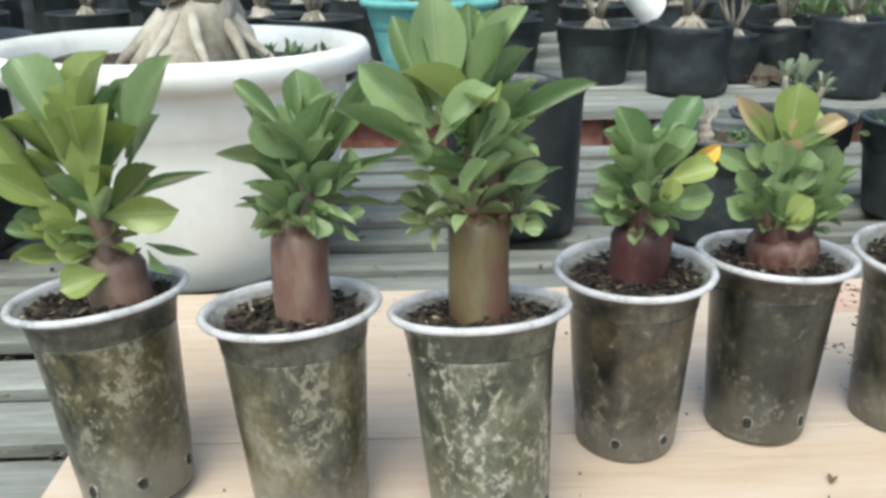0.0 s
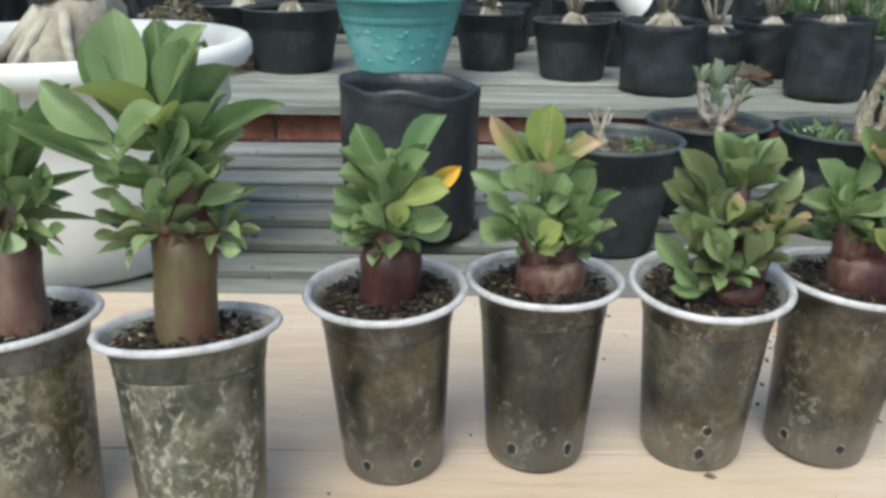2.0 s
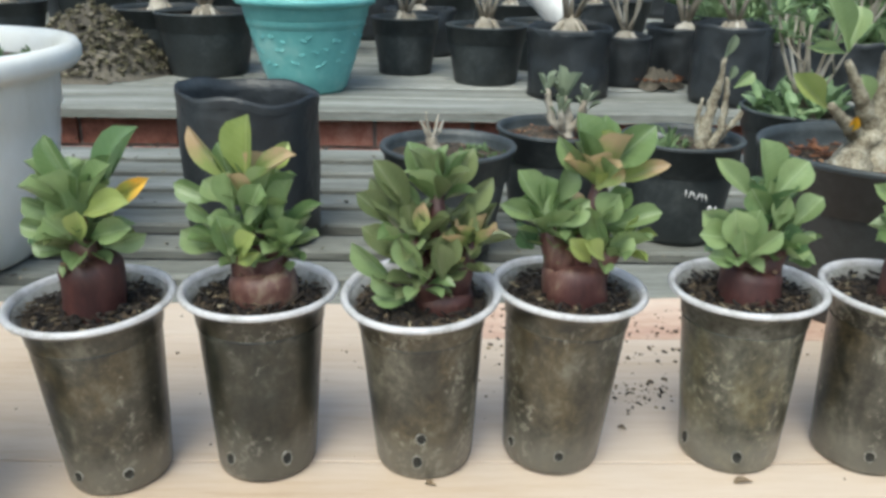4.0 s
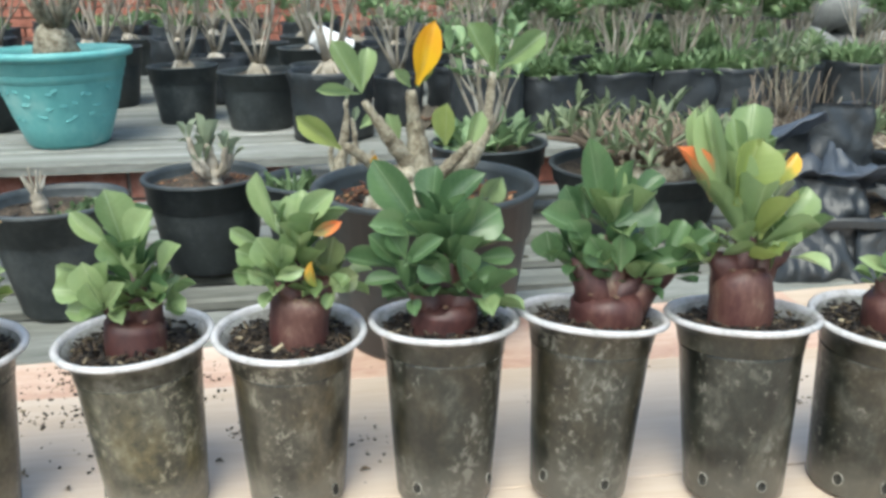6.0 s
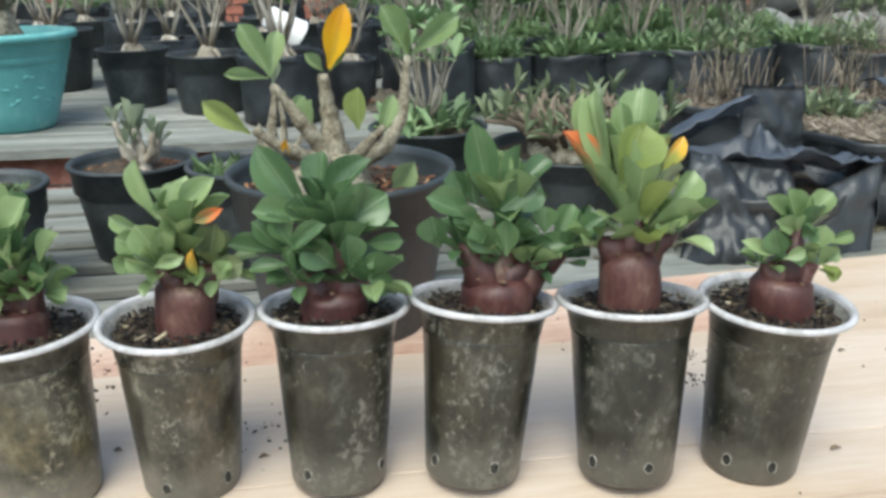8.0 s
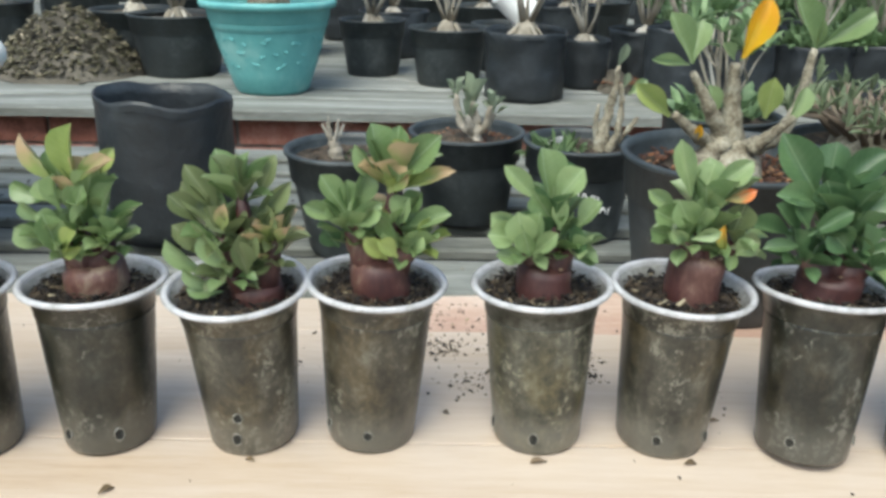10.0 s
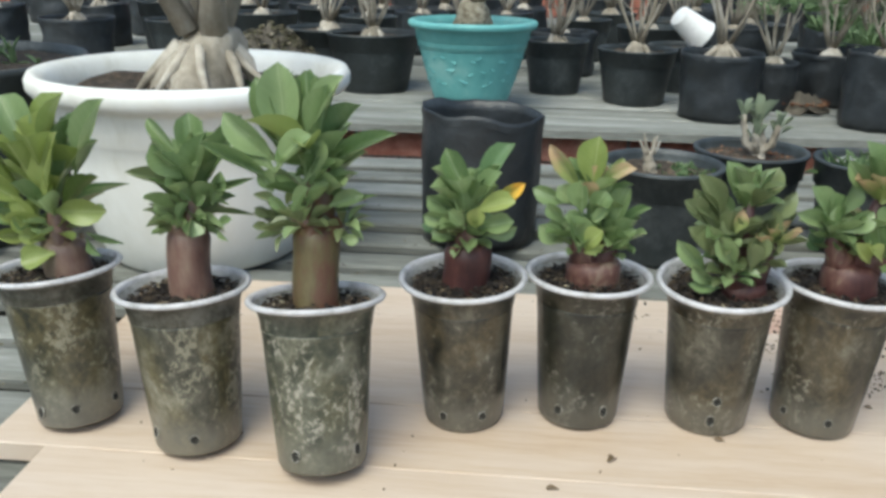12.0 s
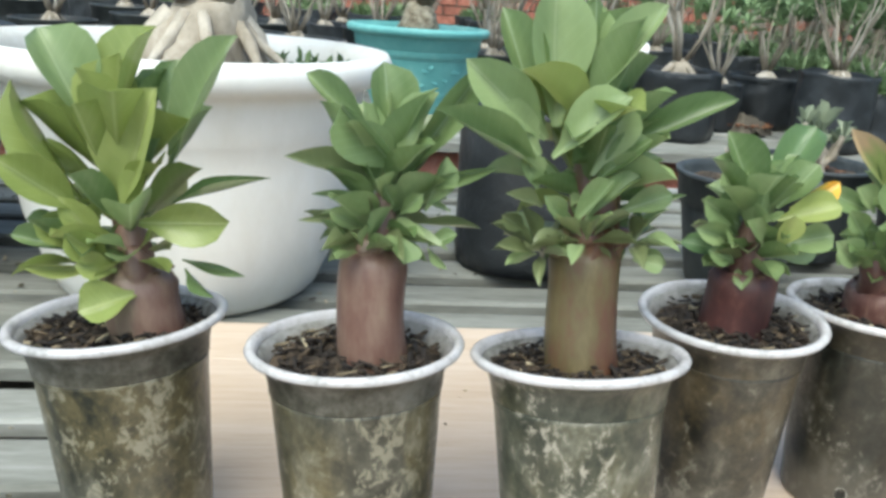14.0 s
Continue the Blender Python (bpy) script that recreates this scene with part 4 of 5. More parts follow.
blade(8, 25, -6, 152, 42, -12, 158, 16, "or2")
blade(8, 19, -12, 150, 15, -15, 170, 8, "kp1")
blade(8, -6, -18, 161, 9, -26, 169, 9, "gr2")
blade(8, -7, -16, 159, -21, -24, 169, 10, "gr1")
blade(8, -3, 5, 176, 4, 8, 202, 16, "gr1")
blade(8, 28, -10, 148, 34, -16, 160, 14, "gr2")
blade(9, -17, 2, 182, -44, 5, 222, 25, "dp1")
blade(9, -7, 10, 186, -4, 12, 217, 22, "dr1")
blade(9, -5, 2, 185, 25, -2, 214, 22, "dp1")
blade(9, -15, 6, 179, -33, 10, 200, 13, "dr1")
blade(9, -13, -3, 174, -47, -8, 184, 17, "dr1")
blade(9, -10, -11, 178, -20, -16, 195, 21, "dr1")
blade(9, 4, -4, 169, 33, -12, 192, 27, "dr2")
blade(9, -28, -7, 156, -47, -11, 178, 21, "dr1")
blade(9, -29, -1, 154, -63, -7, 164, 12, "dr1")
blade(9, -27, -17, 159, -4, -25, 178, 14, "dr1")
blade(9, 2, -17, 149, -17, -23, 166, 21, "dr1")
blade(9, 10, -14, 145, 10, -17, 169, 18, "dr1")
blade(9, 14, -9, 143, 32, -17, 156, 10, "dr2")
blade(9, 11, -8, 142, 37, -16, 134, 17, "dr2")
blade(9, 19, -1, 159, 45, -5, 161, 12, "dr1")
blade(9, -26, -7, 149, -50, -13, 151, 11, "dr2")
blade(9, -25, -11, 162, -36, -12, 180, 16, "dr1")
blade(10, 0, -4, 181, -16, -5, 233, 21, "dp0")
blade(10, 8, 3, 197, 14, 6, 213, 27, "dr1")
blade(10, 18, -1, 194, 38, 0, 211, 16, "dr1")
blade(10, 4, -14, 180, 26, -19, 199, 26, "dr1")
blade(10, -10, -2, 181, -15, -1, 203, 14, "dr1")
blade(10, -17, -4, 185, -27, -5, 202, 14, "dr1")
blade(10, -10, -7, 172, -42, -12, 186, 19, "dr1")
blade(10, -32, -8, 154, -39, -14, 174, 20, "dr1")
blade(10, 5, -17, 152, -14, -24, 173, 20, "dr1")
blade(10, 8, -20, 152, 5, -26, 176, 15, "dr1")
blade(10, 13, -13, 161, 23, -17, 175, 19, "dr1")
blade(10, 15, -2, 147, 57, -9, 160, 16, "dr1")
blade(10, 45, -0, 157, 55, 0, 183, 18, "dr1")
blade(10, 54, -3, 160, 66, -2, 183, 16, "dr1")
blade(10, 51, -6, 155, 72, -12, 177, 16, "dr1")
blade(10, 37, -1, 164, 36, -1, 181, 16, "dr1")
blade(10, -11, -11, 165, -25, -16, 181, 16, "dr1")
blade(11, -15, 1, 189, -27, 3, 252, 20, "gr1")
blade(11, -18, 9, 193, -30, 16, 251, 15, "gr1")
blade(11, 6, 15, 208, 12, 22, 253, 26, "gr1")
blade(11, -13, -8, 191, 0, -12, 232, 31, "lr1")
blade(11, -3, 7, 211, -7, 11, 244, 13, "gr1")
blade(11, -23, 4, 192, -45, 3, 228, 11, "rp1")
blade(11, 14, 5, 198, 34, 4, 222, 10, "kp1")
blade(11, 5, -7, 169, 4, -9, 195, 16, "lr1")
blade(11, 18, -1, 169, 39, -3, 201, 18, "gr1")
blade(11, 9, -5, 164, 31, -11, 175, 13, "gr1")
blade(11, 10, -9, 146, 12, -11, 163, 8, "or1")
blade(11, 24, 5, 174, 43, 4, 188, 15, "dr1")
blade(11, -1, -3, 178, 11, -3, 200, 15, "gr1")
blade(11, -19, 6, 190, -11, 10, 217, 17, "gr1")
blade(12, 7, 4, 171, -1, 5, 193, 14, "gr1")
blade(12, 9, 1, 172, 25, -1, 192, 15, "gr1")
blade(12, 1, 4, 172, -17, 2, 189, 11, "gr1")
blade(12, 18, 8, 175, 26, 11, 185, 13, "gr1")
blade(12, -1, -1, 160, -8, -3, 178, 16, "dr1")
blade(12, -5, -4, 154, -30, -9, 163, 9, "gr2")
blade(12, -7, -8, 153, -17, -11, 172, 15, "dr1")
blade(12, -7, -12, 153, 3, -17, 160, 9, "gr2")
blade(12, 19, -2, 154, 23, -3, 171, 13, "gr1")
blade(12, 23, -0, 159, 43, -4, 165, 8, "gr1")
blade(12, 23, -4, 150, 32, -8, 156, 11, "gr1")
blade(12, 24, -4, 146, 35, -11, 137, 9, "lr2")
blade(12, 6, -7, 165, 12, -11, 171, 14, "dr1")
blade(12, 1, -4, 168, -15, -10, 177, 11, "gr1")


# ---- pots on the benches ----
def pot(name, x, y, z, r, foot, h, material, label, soil_drop=0.015, lip=0.006, wobble=0.0, seed=0, category="plant pot", group="", steps=True, dirt=SOIL, soil=True, seg=48):
    t = thing(name, pose(x, y, z, 0, 0, seed * 40), label, category, group)
    rb = r - lip * 0.5
    prof = [(foot * 0.96, 0), (foot, 0.004)]
    if steps:
        prof += [(foot + (rb - foot) * 0.68, h * 0.7), (foot + (rb - foot) * 0.69, h * 0.705), (foot + (rb - foot) * 0.69 + 0.0035, h * 0.715)]
    prof += [(rb - 0.001, h * 0.955), (r - 0.0005, h * 0.962), (r, h * 0.99), (r - 0.001, h), (rb - 0.003, h), (rb - 0.0045, h * 0.94), (rb - 0.006, h - soil_drop - 0.01)]
    part("pot_body", revolve(prof, seg, wobble, seed), material, t)
    if soil:
        part("soil", soil_mesh(rb - 0.0055, seed, 0.01), dirt, t, m=pose(0, 0, h - soil_drop))
    return t


def bag(name, x, y, z, r, h, label, seed=0, crumple=0.08, taper=0.96, dip=0.0, group="", lean=0.0, soil=True):
    """An open black grow bag: creased wall, uneven mouth, thickness inside."""
    t = thing(name, pose(x, y, z, 0, lean, seed * 31), label, "grow bag", group)
    bm = bmesh.new()
    seg, rows, rings, mouth = 40, 12, [], []
    for inner in (0, 1):
        for i in range(rows + 1):
            f = (i if not inner else rows - i) / rows
            ring = []
            for k in range(seg):
                a = 6.28319 * k / seg
                c = Vector((math.cos(a), math.sin(a), 0))
                w = 1 + crumple * noise.noise(Vector((c.x * 2.2, c.y * 2.2, f * 2.5 + seed))) + crumple * 0.5 * noise.noise(Vector((c.x * 6, c.y * 6, f * 5 + seed)))
                rr = r * (taper + (1 - taper) * f) * w * (1 if i or inner else 0.93) - (0.0012 if inner else 0)
                top = h * (1 + 0.06 * noise.noise(Vector((c.x * 1.5, c.y * 1.5, seed * 2.0)))) - dip * max(0, -c.y) ** 2
                ring.append(bm.verts.new((c.x * rr, c.y * rr, f * top + (0 if not inner else 0.002 * (1 - f)))))
                if i == rows and not inner:
                    mouth.append(Vector((c.x, c.y, 0)) * rr + Vector((0, 0, top)))
            rings.append(ring)
    for a, b in zip(rings, rings[1:]):
        for k in range(seg):
            bm.faces.new((a[k], a[(k + 1) % seg], b[(k + 1) % seg], b[k]))
    bm.faces.new(list(reversed(rings[0])))
    bm.faces.new(rings[-1])
    part("bag_wall", bm, BAG, t)
    fold = bmesh.new()
    bands = []
    for out, drop in ((1.012, 0.011), (1.016, 0.004), (1.01, -0.001), (0.998, -0.0005)):
        bands.append([fold.verts.new((v.x * out, v.y * out, v.z - drop)) for v in mouth])
    for a, b in zip(bands, bands[1:]):
        for k in range(seg):
            fold.faces.new((a[k], a[(k + 1) % seg], b[(k + 1) % seg], b[k]))
    part("mouth_fold", fold, BAG, t)
    if soil:
        part("soil", soil_mesh(r * 0.93, seed, 0.012), SOIL, t, m=pose(0, 0, h * 0.84))
    return t


def tuft(bm, at, rnd, count, length, width, spread=1.0, curl=0.25, droop=0.0):
    """Small blades in all directions, joined in one crown."""
    for k in range(count):
        az, el = rnd.random() * 6.28, radians(rnd.uniform(5 - droop, 85))
        d = Vector((math.cos(az) * math.cos(el) * spread, math.sin(az) * math.cos(el) * spread, math.sin(el))).normalized()
        q = d.to_track_quat("Y", "Z").to_matrix().to_4x4()
        ln = length * rnd.uniform(0.6, 1.2)
        leaf_shape(bm, curl=curl * rnd.uniform(-0.3, 1.3), rows=5, m=Matrix.Translation(Vector(at)) @ q @ Matrix.Diagonal((width * rnd.uniform(0.7, 1.2), ln, ln, 1)))


def bonsai(parent, at, rnd, size, body=0.3, limbs=5, leaves=10, leaf_len=0.05, leaf_w=0.02, foliage=None, bark=None, roots=0, slim=1.0):
    """A squat swollen trunk that forks low into crooked tapered limbs with tufts of leaves. size: its height."""
    bark, foliage = bark or CAUDEX, foliage or BUSH
    at = Vector(at)
    bm = bmesh.new()
    wid = size * body
    tall = min(size * 0.3, wid * 0.95)
    spine, girth = [], []
    for k in range(9):
        f = k / 8
        spine.append(at + Vector((wid * 0.05 * math.sin(f * 4 + size * 90), wid * 0.05 * math.cos(f * 5 + size * 70), -0.012 + tall * f)))
        girth.append(wid * (0.52 - 0.1 * f - 0.2 * f ** 5 + 0.03 * math.sin(f * 7 + size * 50)) * slim)
    tube(bm, spine, girth, 24)
    for v in bm.verts:
        away = (v.co - at) * Vector((1, 1, 0))
        v.co += away * (0.5 * noise.noise(Vector((v.co.x * 2.6 / wid, v.co.y * 2.6 / wid, v.co.z * 0.8 / wid + size * 31))) + 0.16 * noise.noise(Vector((v.co.x * 8 / wid, v.co.y * 8 / wid, v.co.z * 2 / wid))))
    for k in range(roots):
        a = k * 6.28 / roots + rnd.uniform(-0.35, 0.35)
        d = Vector((math.cos(a), math.sin(a), 0))
        side = Vector((-d.y, d.x, 0)) * wid * rnd.uniform(-0.3, 0.3)
        fat = rnd.uniform(0.5, 1.25) * wid
        reach = rnd.uniform(0.85, 1.2)
        root = bmesh.new()
        tube(root, [at + d * wid * 0.3 + Vector((0, 0, tall * 0.62)), at + d * wid * 0.52 + side * 0.2 + Vector((0, 0, tall * 0.36)), at + d * wid * 0.68 * reach + side * 0.7 + Vector((0, 0, tall * 0.14)), at + d * wid * 0.85 * reach + side * 1.3 - Vector((0, 0, 0.01))], [fat * 0.1, fat * 0.095, fat * 0.065, fat * 0.03], 8)
        part("root", root, bark, parent)
    tips = []
    for k in range(limbs):
        a = k * 6.28 / limbs + rnd.uniform(-0.5, 0.5)
        d = Vector((math.cos(a), math.sin(a), 0))
        fat = wid * rnd.uniform(0.75, 1.2) * (1.0 if limbs < 8 else 0.6)
        p = at + d * wid * 0.2 + Vector((0, 0, tall * 0.78))
        path, girths = [p], [fat * 0.17]
        rise = (size - tall) * rnd.uniform(0.7, 1.1)
        for j in range(1, 5):
            f = j / 4
            bend = Vector((rnd.uniform(-1, 1), rnd.uniform(-1, 1), 0)) * size * 0.035
            p = p + d * size * (0.09 - 0.05 * f) * rnd.uniform(0.7, 1.3) + bend + Vector((0, 0, rise / 4))
            path.append(p)
            girths.append(fat * (0.13 - 0.085 * f))
        limb = bmesh.new()
        tube(limb, path, girths, 9)
        fork = path[2]
        turn = a + rnd.choice((-1, 1)) * rnd.uniform(0.6, 1.2)
        e = Vector((math.cos(turn), math.sin(turn), 0))
        end = fork + e * size * rnd.uniform(0.1, 0.2) + Vector((0, 0, rise * rnd.uniform(0.3, 0.5)))
        tube(limb, [fork - Vector((0, 0, 0.003)), fork.lerp(end, 0.5) + e * size * 0.02, end], [girths[2] * 0.85, girths[3], girths[4] * 0.8], 7)
        for v in limb.verts:
            v.co += Vector((1, 1, 1)) * fat * 0.03 * noise.noise(v.co * 3 / wid)
        part("limb", limb, bark, parent)
        tips += [path[-1], end]
    part("trunk", bm, bark, parent)
    if leaves:
        bm = bmesh.new()
        for p in tips:
            tuft(bm, p, rnd, max(2, round(leaves * 0.6)), leaf_len, leaf_w)
        tagged(part("crown", bm, foliage, parent), kind="stuff")
    return tips


def weeds(parent, at, radius, rnd, count, length, width, foliage=None):
    bm = bmesh.new()
    for _ in range(count):
        a, r = rnd.random() * 6.28, radius * math.sqrt(rnd.random())
        tuft(bm, Vector(at) + Vector((r * math.cos(a), r * math.sin(a), 0)), rnd, 5, length, width)
    tagged(part("weed_growth", bm, foliage or MOSS, parent), kind="stuff")


r = random.Random(9)
DECK = -0.0165
# big white pot with a thick-rooted desert rose
t = thing("white_pot", pose(0.0, 0.955, DECK), "large off-white plastic pot holding a thick-rooted desert rose", "plant pot")
prof = [(0.118, 0.0000), (0.124, 0.0064), (0.135, 0.0321), (0.148, 0.0749), (0.157, 0.1284), (0.16, 0.1584), (0.163, 0.1616), (0.164, 0.1926), (0.167, 0.2001), (0.184, 0.2033), (0.1895, 0.2108), (0.19, 0.2204), (0.186, 0.2279), (0.178, 0.2279), (0.168, 0.2204), (0.163, 0.2033), (0.16, 0.1712)]
part("pot_body", revolve(prof, 72, 0.004, 3), WHITE, t)
part("soil", soil_mesh(0.163, 5, 0.012), SOIL, t, m=pose(0, 0, 0.2))
bonsai(t, (0.015, 0.0, 0.2), r, 0.4, 0.235, 6, 14, 0.07, 0.024, roots=10)
weeds(t, (0.1, 0.0, 0.205), 0.05, r, 14, 0.02, 0.006)
# dark pot beside it
t = pot("dark_pot", -0.37, 0.99, DECK, 0.195, 0.15, 0.225, BLACK_POT, "large dark grey plastic pot with a leafy desert rose", seed=2)
bonsai(t, (-0.02, 0, 0.2), r, 0.36, 0.26, 7, 30, 0.075, 0.024, roots=6)
weeds(t, (0.06, 0, 0.205), 0.1, r, 18, 0.03, 0.008)
# tall empty black bag
bag("black_grow_bag", 0.352, 1.036, DECK, 0.08, 0.175, "empty tall black plastic grow bag standing open", 3, 0.03, 0.97, 0.012, soil=False)
# teal pot
t = thing("teal_pot", pose(0.288, 1.98, -0.012), "teal plastic pot with embossed pattern and rolled rim", "plant pot")
prof = [(0.078, 0), (0.085, 0.008), (0.1, 0.05), (0.117, 0.105), (0.1265, 0.14), (0.1275, 0.1425), (0.1295, 0.1435), (0.132, 0.158), (0.1325, 0.1605), (0.135, 0.162), (0.138, 0.183), (0.142, 0.187), (0.152, 0.19), (0.1545, 0.199), (0.151, 0.205), (0.143, 0.206), (0.137, 0.19), (0.132, 0.16)]
part("pot_body", revolve(prof, 64), TEAL, t)
part("soil", soil_mesh(0.125, 7, 0.01), SOIL, t, m=pose(0, 0, 0.18))
bm = bmesh.new()
for k in range(72):
    a = k * 6.2832 / 24 + 0.1 * math.sin(k * 2.7)
    z = 0.07 + 0.026 * (k // 24) + 0.006 * math.sin(k * 1.9)
    rad = 0.1005 + (z - 0.05) * 0.3
    m = Matrix.Translation((rad * math.cos(a), rad * math.sin(a), z)) @ Euler((0.6 * math.sin(k * 5.1), 0, a)).to_matrix().to_4x4() @ Matrix.Diagonal((0.0011, 0.008, 0.0042, 1))
    bmesh.ops.create_icosphere(bm, subdivisions=2, radius=1.0, matrix=m)
tagged(part("embossing", bm, TEAL, t, "raised flower relief"), kind="stuff")
bonsai(t, (0, 0, 0.18), r, 0.36, 0.26, 10, 18, 0.06, 0.02, bark=BARK)
# pots on the near bench
def sheet_scrap(rnd):
    """A small crumpled bit of film."""
    bm = bmesh.new()
    leaf_shape(bm, curl=0.5, cup=0.9, widest=0.5, rows=7, m=Matrix.Rotation(1.2, 4, "Z") @ Matrix.Diagonal((0.014, 0.04, 0.02, 1)))
    bmesh.ops.solidify(bm, geom=bm.faces[:], thickness=0.0006)
    return bm


def crooked(parent, points, radii, bark):
    """One knotty tapered stem through the points."""
    bm, fine, girths = bmesh.new(), [], []
    for (a, b), (ra, rb) in zip(zip(points, points[1:]), zip(radii, radii[1:])):
        for j in range(6):
            fine.append(Vector(a).lerp(Vector(b), j / 6))
            girths.append((ra + (rb - ra) * j / 6) * (1 + 0.12 * math.sin(len(fine) * 1.9)))
    tube(bm, fine + [Vector(points[-1])], girths + [radii[-1]], 10)
    for v in bm.verts:
        v.co += Vector((noise.noise(v.co * 90), noise.noise(v.co * 90 + Vector((9, 0, 0))), 0)) * radii[0] * 0.35
    return part("limb", bm, bark, parent)


t = pot("nursery_pot", 0.72, 1.108, DECK, 0.077, 0.056, 0.118, BLACK_POT, "dark grey plastic pot with a pale sage succulent cutting", seed=0, group="pots on the near bench")
crooked(t, [(0.01, 0, 0.09), (0.012, 0, 0.115), (0.008, 0, 0.14), (0.004, 0, 0.155)], [0.011, 0.009, 0.007, 0.005], CAUDEX)
for k in range(5):
    a = k * 1.3 + 0.4
    e = (0.01 + 0.026 * math.cos(a), 0.016 * math.sin(a), 0.14 + 0.012 * (k % 3))
    crooked(t, [(0.01, 0, 0.112), (0.01 + 0.018 * math.cos(a), 0.01 * math.sin(a), 0.124), e], [0.006, 0.005, 0.0035], CAUDEX)
    rosette(t, e, r, 5, 0.024, 0.0085, "s", "r", 85, 35)
rosette(t, (0.004, 0, 0.155), r, 7, 0.036, 0.0105, "s", "r", 88, 40)
tagged(part("bark_litter", chips(0.062, 160, r, 0.012, 0.0015), REDCHIP, t, "red-brown wood chips", m=pose(0, 0, 0.098)), kind="stuff")
t = pot("nursery_pot", 0.58, 0.985, DECK, 0.076, 0.05, 0.124, BLACK_POT, "black plastic pot with low green weeds and a bare forked cutting", seed=0, group="pots on the near bench")
weeds(t, (0.03, 0, 0.105), 0.038, r, 46, 0.013, 0.006)
crooked(t, [(-0.016, 0, 0.1), (-0.016, 0, 0.118), (-0.018, 0, 0.132)], [0.009, 0.008, 0.006], CAUDEX)
for k in range(6):
    a = k * 1.05
    crooked(t, [(-0.018, 0, 0.128), (-0.018 + 0.007 * math.cos(a), 0.005 * math.sin(a), 0.137), (-0.018 + 0.013 * math.cos(a), 0.009 * math.sin(a), 0.15 + 0.004 * (k % 3))], [0.003, 0.0022, 0.0008], CAUDEX)
tagged(part("bark_litter", chips(0.06, 160, r, 0.009, 0.0012), CHIP, t, m=pose(0, 0, 0.105)), kind="stuff")
t = pot("nursery_pot", 0.862, 1.055, DECK, 0.073, 0.054, 0.12, BLACK_POT, "black plastic pot with low weeds and a pale twisted stem", seed=0, group="pots on the near bench")
weeds(t, (-0.022, 0, 0.098), 0.04, r, 40, 0.016, 0.006)
weeds(t, (-0.03, -0.01, 0.1), 0.03, r, 12, 0.032, 0.006)
for pts, rad in (([(0.026, 0, 0.09), (0.024, 0, 0.12), (0.03, 0.004, 0.15), (0.036, 0, 0.185), (0.037, 0, 0.212)], (0.012, 0.0085, 0.0055, 0.0035, 0.002)), ([(0.03, -0.004, 0.1), (0.044, -0.004, 0.13), (0.046, 0, 0.165), (0.043, 0, 0.19)], (0.007, 0.005, 0.0038, 0.002)), ([(0.022, 0.003, 0.105), (0.016, 0.002, 0.135), (0.018, 0, 0.165)], (0.006, 0.0038, 0.002)), ([(0.036, 0, 0.11), (0.058, 0, 0.135), (0.068, 0, 0.15)], (0.005, 0.0035, 0.002))):
    crooked(t, pts, rad, BARK)
leaf(t, (0.037, 0, 0.21), (0.044, -0.004, 0.24), 0.012, "s", "r", 0, face=(0, -1, 0.3))
leaf(t, (0.052, -0.002, 0.178), (0.073, -0.006, 0.196), 0.014, "g", "r", 1, face=(0, -1, 0.3))
leaf(t, (0.045, -0.002, 0.185), (0.05, -0.004, 0.204), 0.009, "s", "r", 1, face=(0, -1, 0.3))
bm = bmesh.new()
for k in range(9):
    a, z = radians(-98 + 4.2 * k), 0.068 - 0.0012 * k - 0.012 * (k > 5)
    cube(bm, Matrix.Translation((0.0662 * math.cos(a), 0.0662 * math.sin(a), z)) @ Euler((0, radians(28 * math.sin(k * 2.4)), a + radians(90))).to_matrix().to_4x4() @ Matrix.Diagonal((0.0012, 0.0012, 0.0085, 1)))
tagged(part("written_mark", bm, PALE, t), "pale handwritten strokes", kind="stuff")
part("pale_scrap", sheet_scrap(r), PALE, t, "scrap of pale plastic film", m=pose(-0.005, 0.02, 0.112))
tagged(part("bark_litter", chips(0.06, 160, r, 0.01, 0.0013), CHIP, t, m=pose(0, 0, 0.101)), kind="stuff")
t = pot("branching_plant_pot", 0.968, 0.82, 0.0, 0.106, 0.08, 0.15, BLACK_POT, "wide black pot with a branching desert rose and one yellow leaf", seed=0, soil_drop=0.025)
bm = bmesh.new()
tube(bm, [(-0.005, 0, 0.115), (-0.004, 0, 0.135), (0, 0, 0.152), (0.002, 0, 0.164)], [0.036, 0.034, 0.026, 0.012], 16)
part("trunk", bm, BARK, t)
crooked(t, [(-0.04, -0.03, 0.112), (-0.042, -0.03, 0.132), (-0.03, -0.02, 0.15), (-0.012, -0.008, 0.162)], [0.024, 0.021, 0.013, 0.009], BARK)
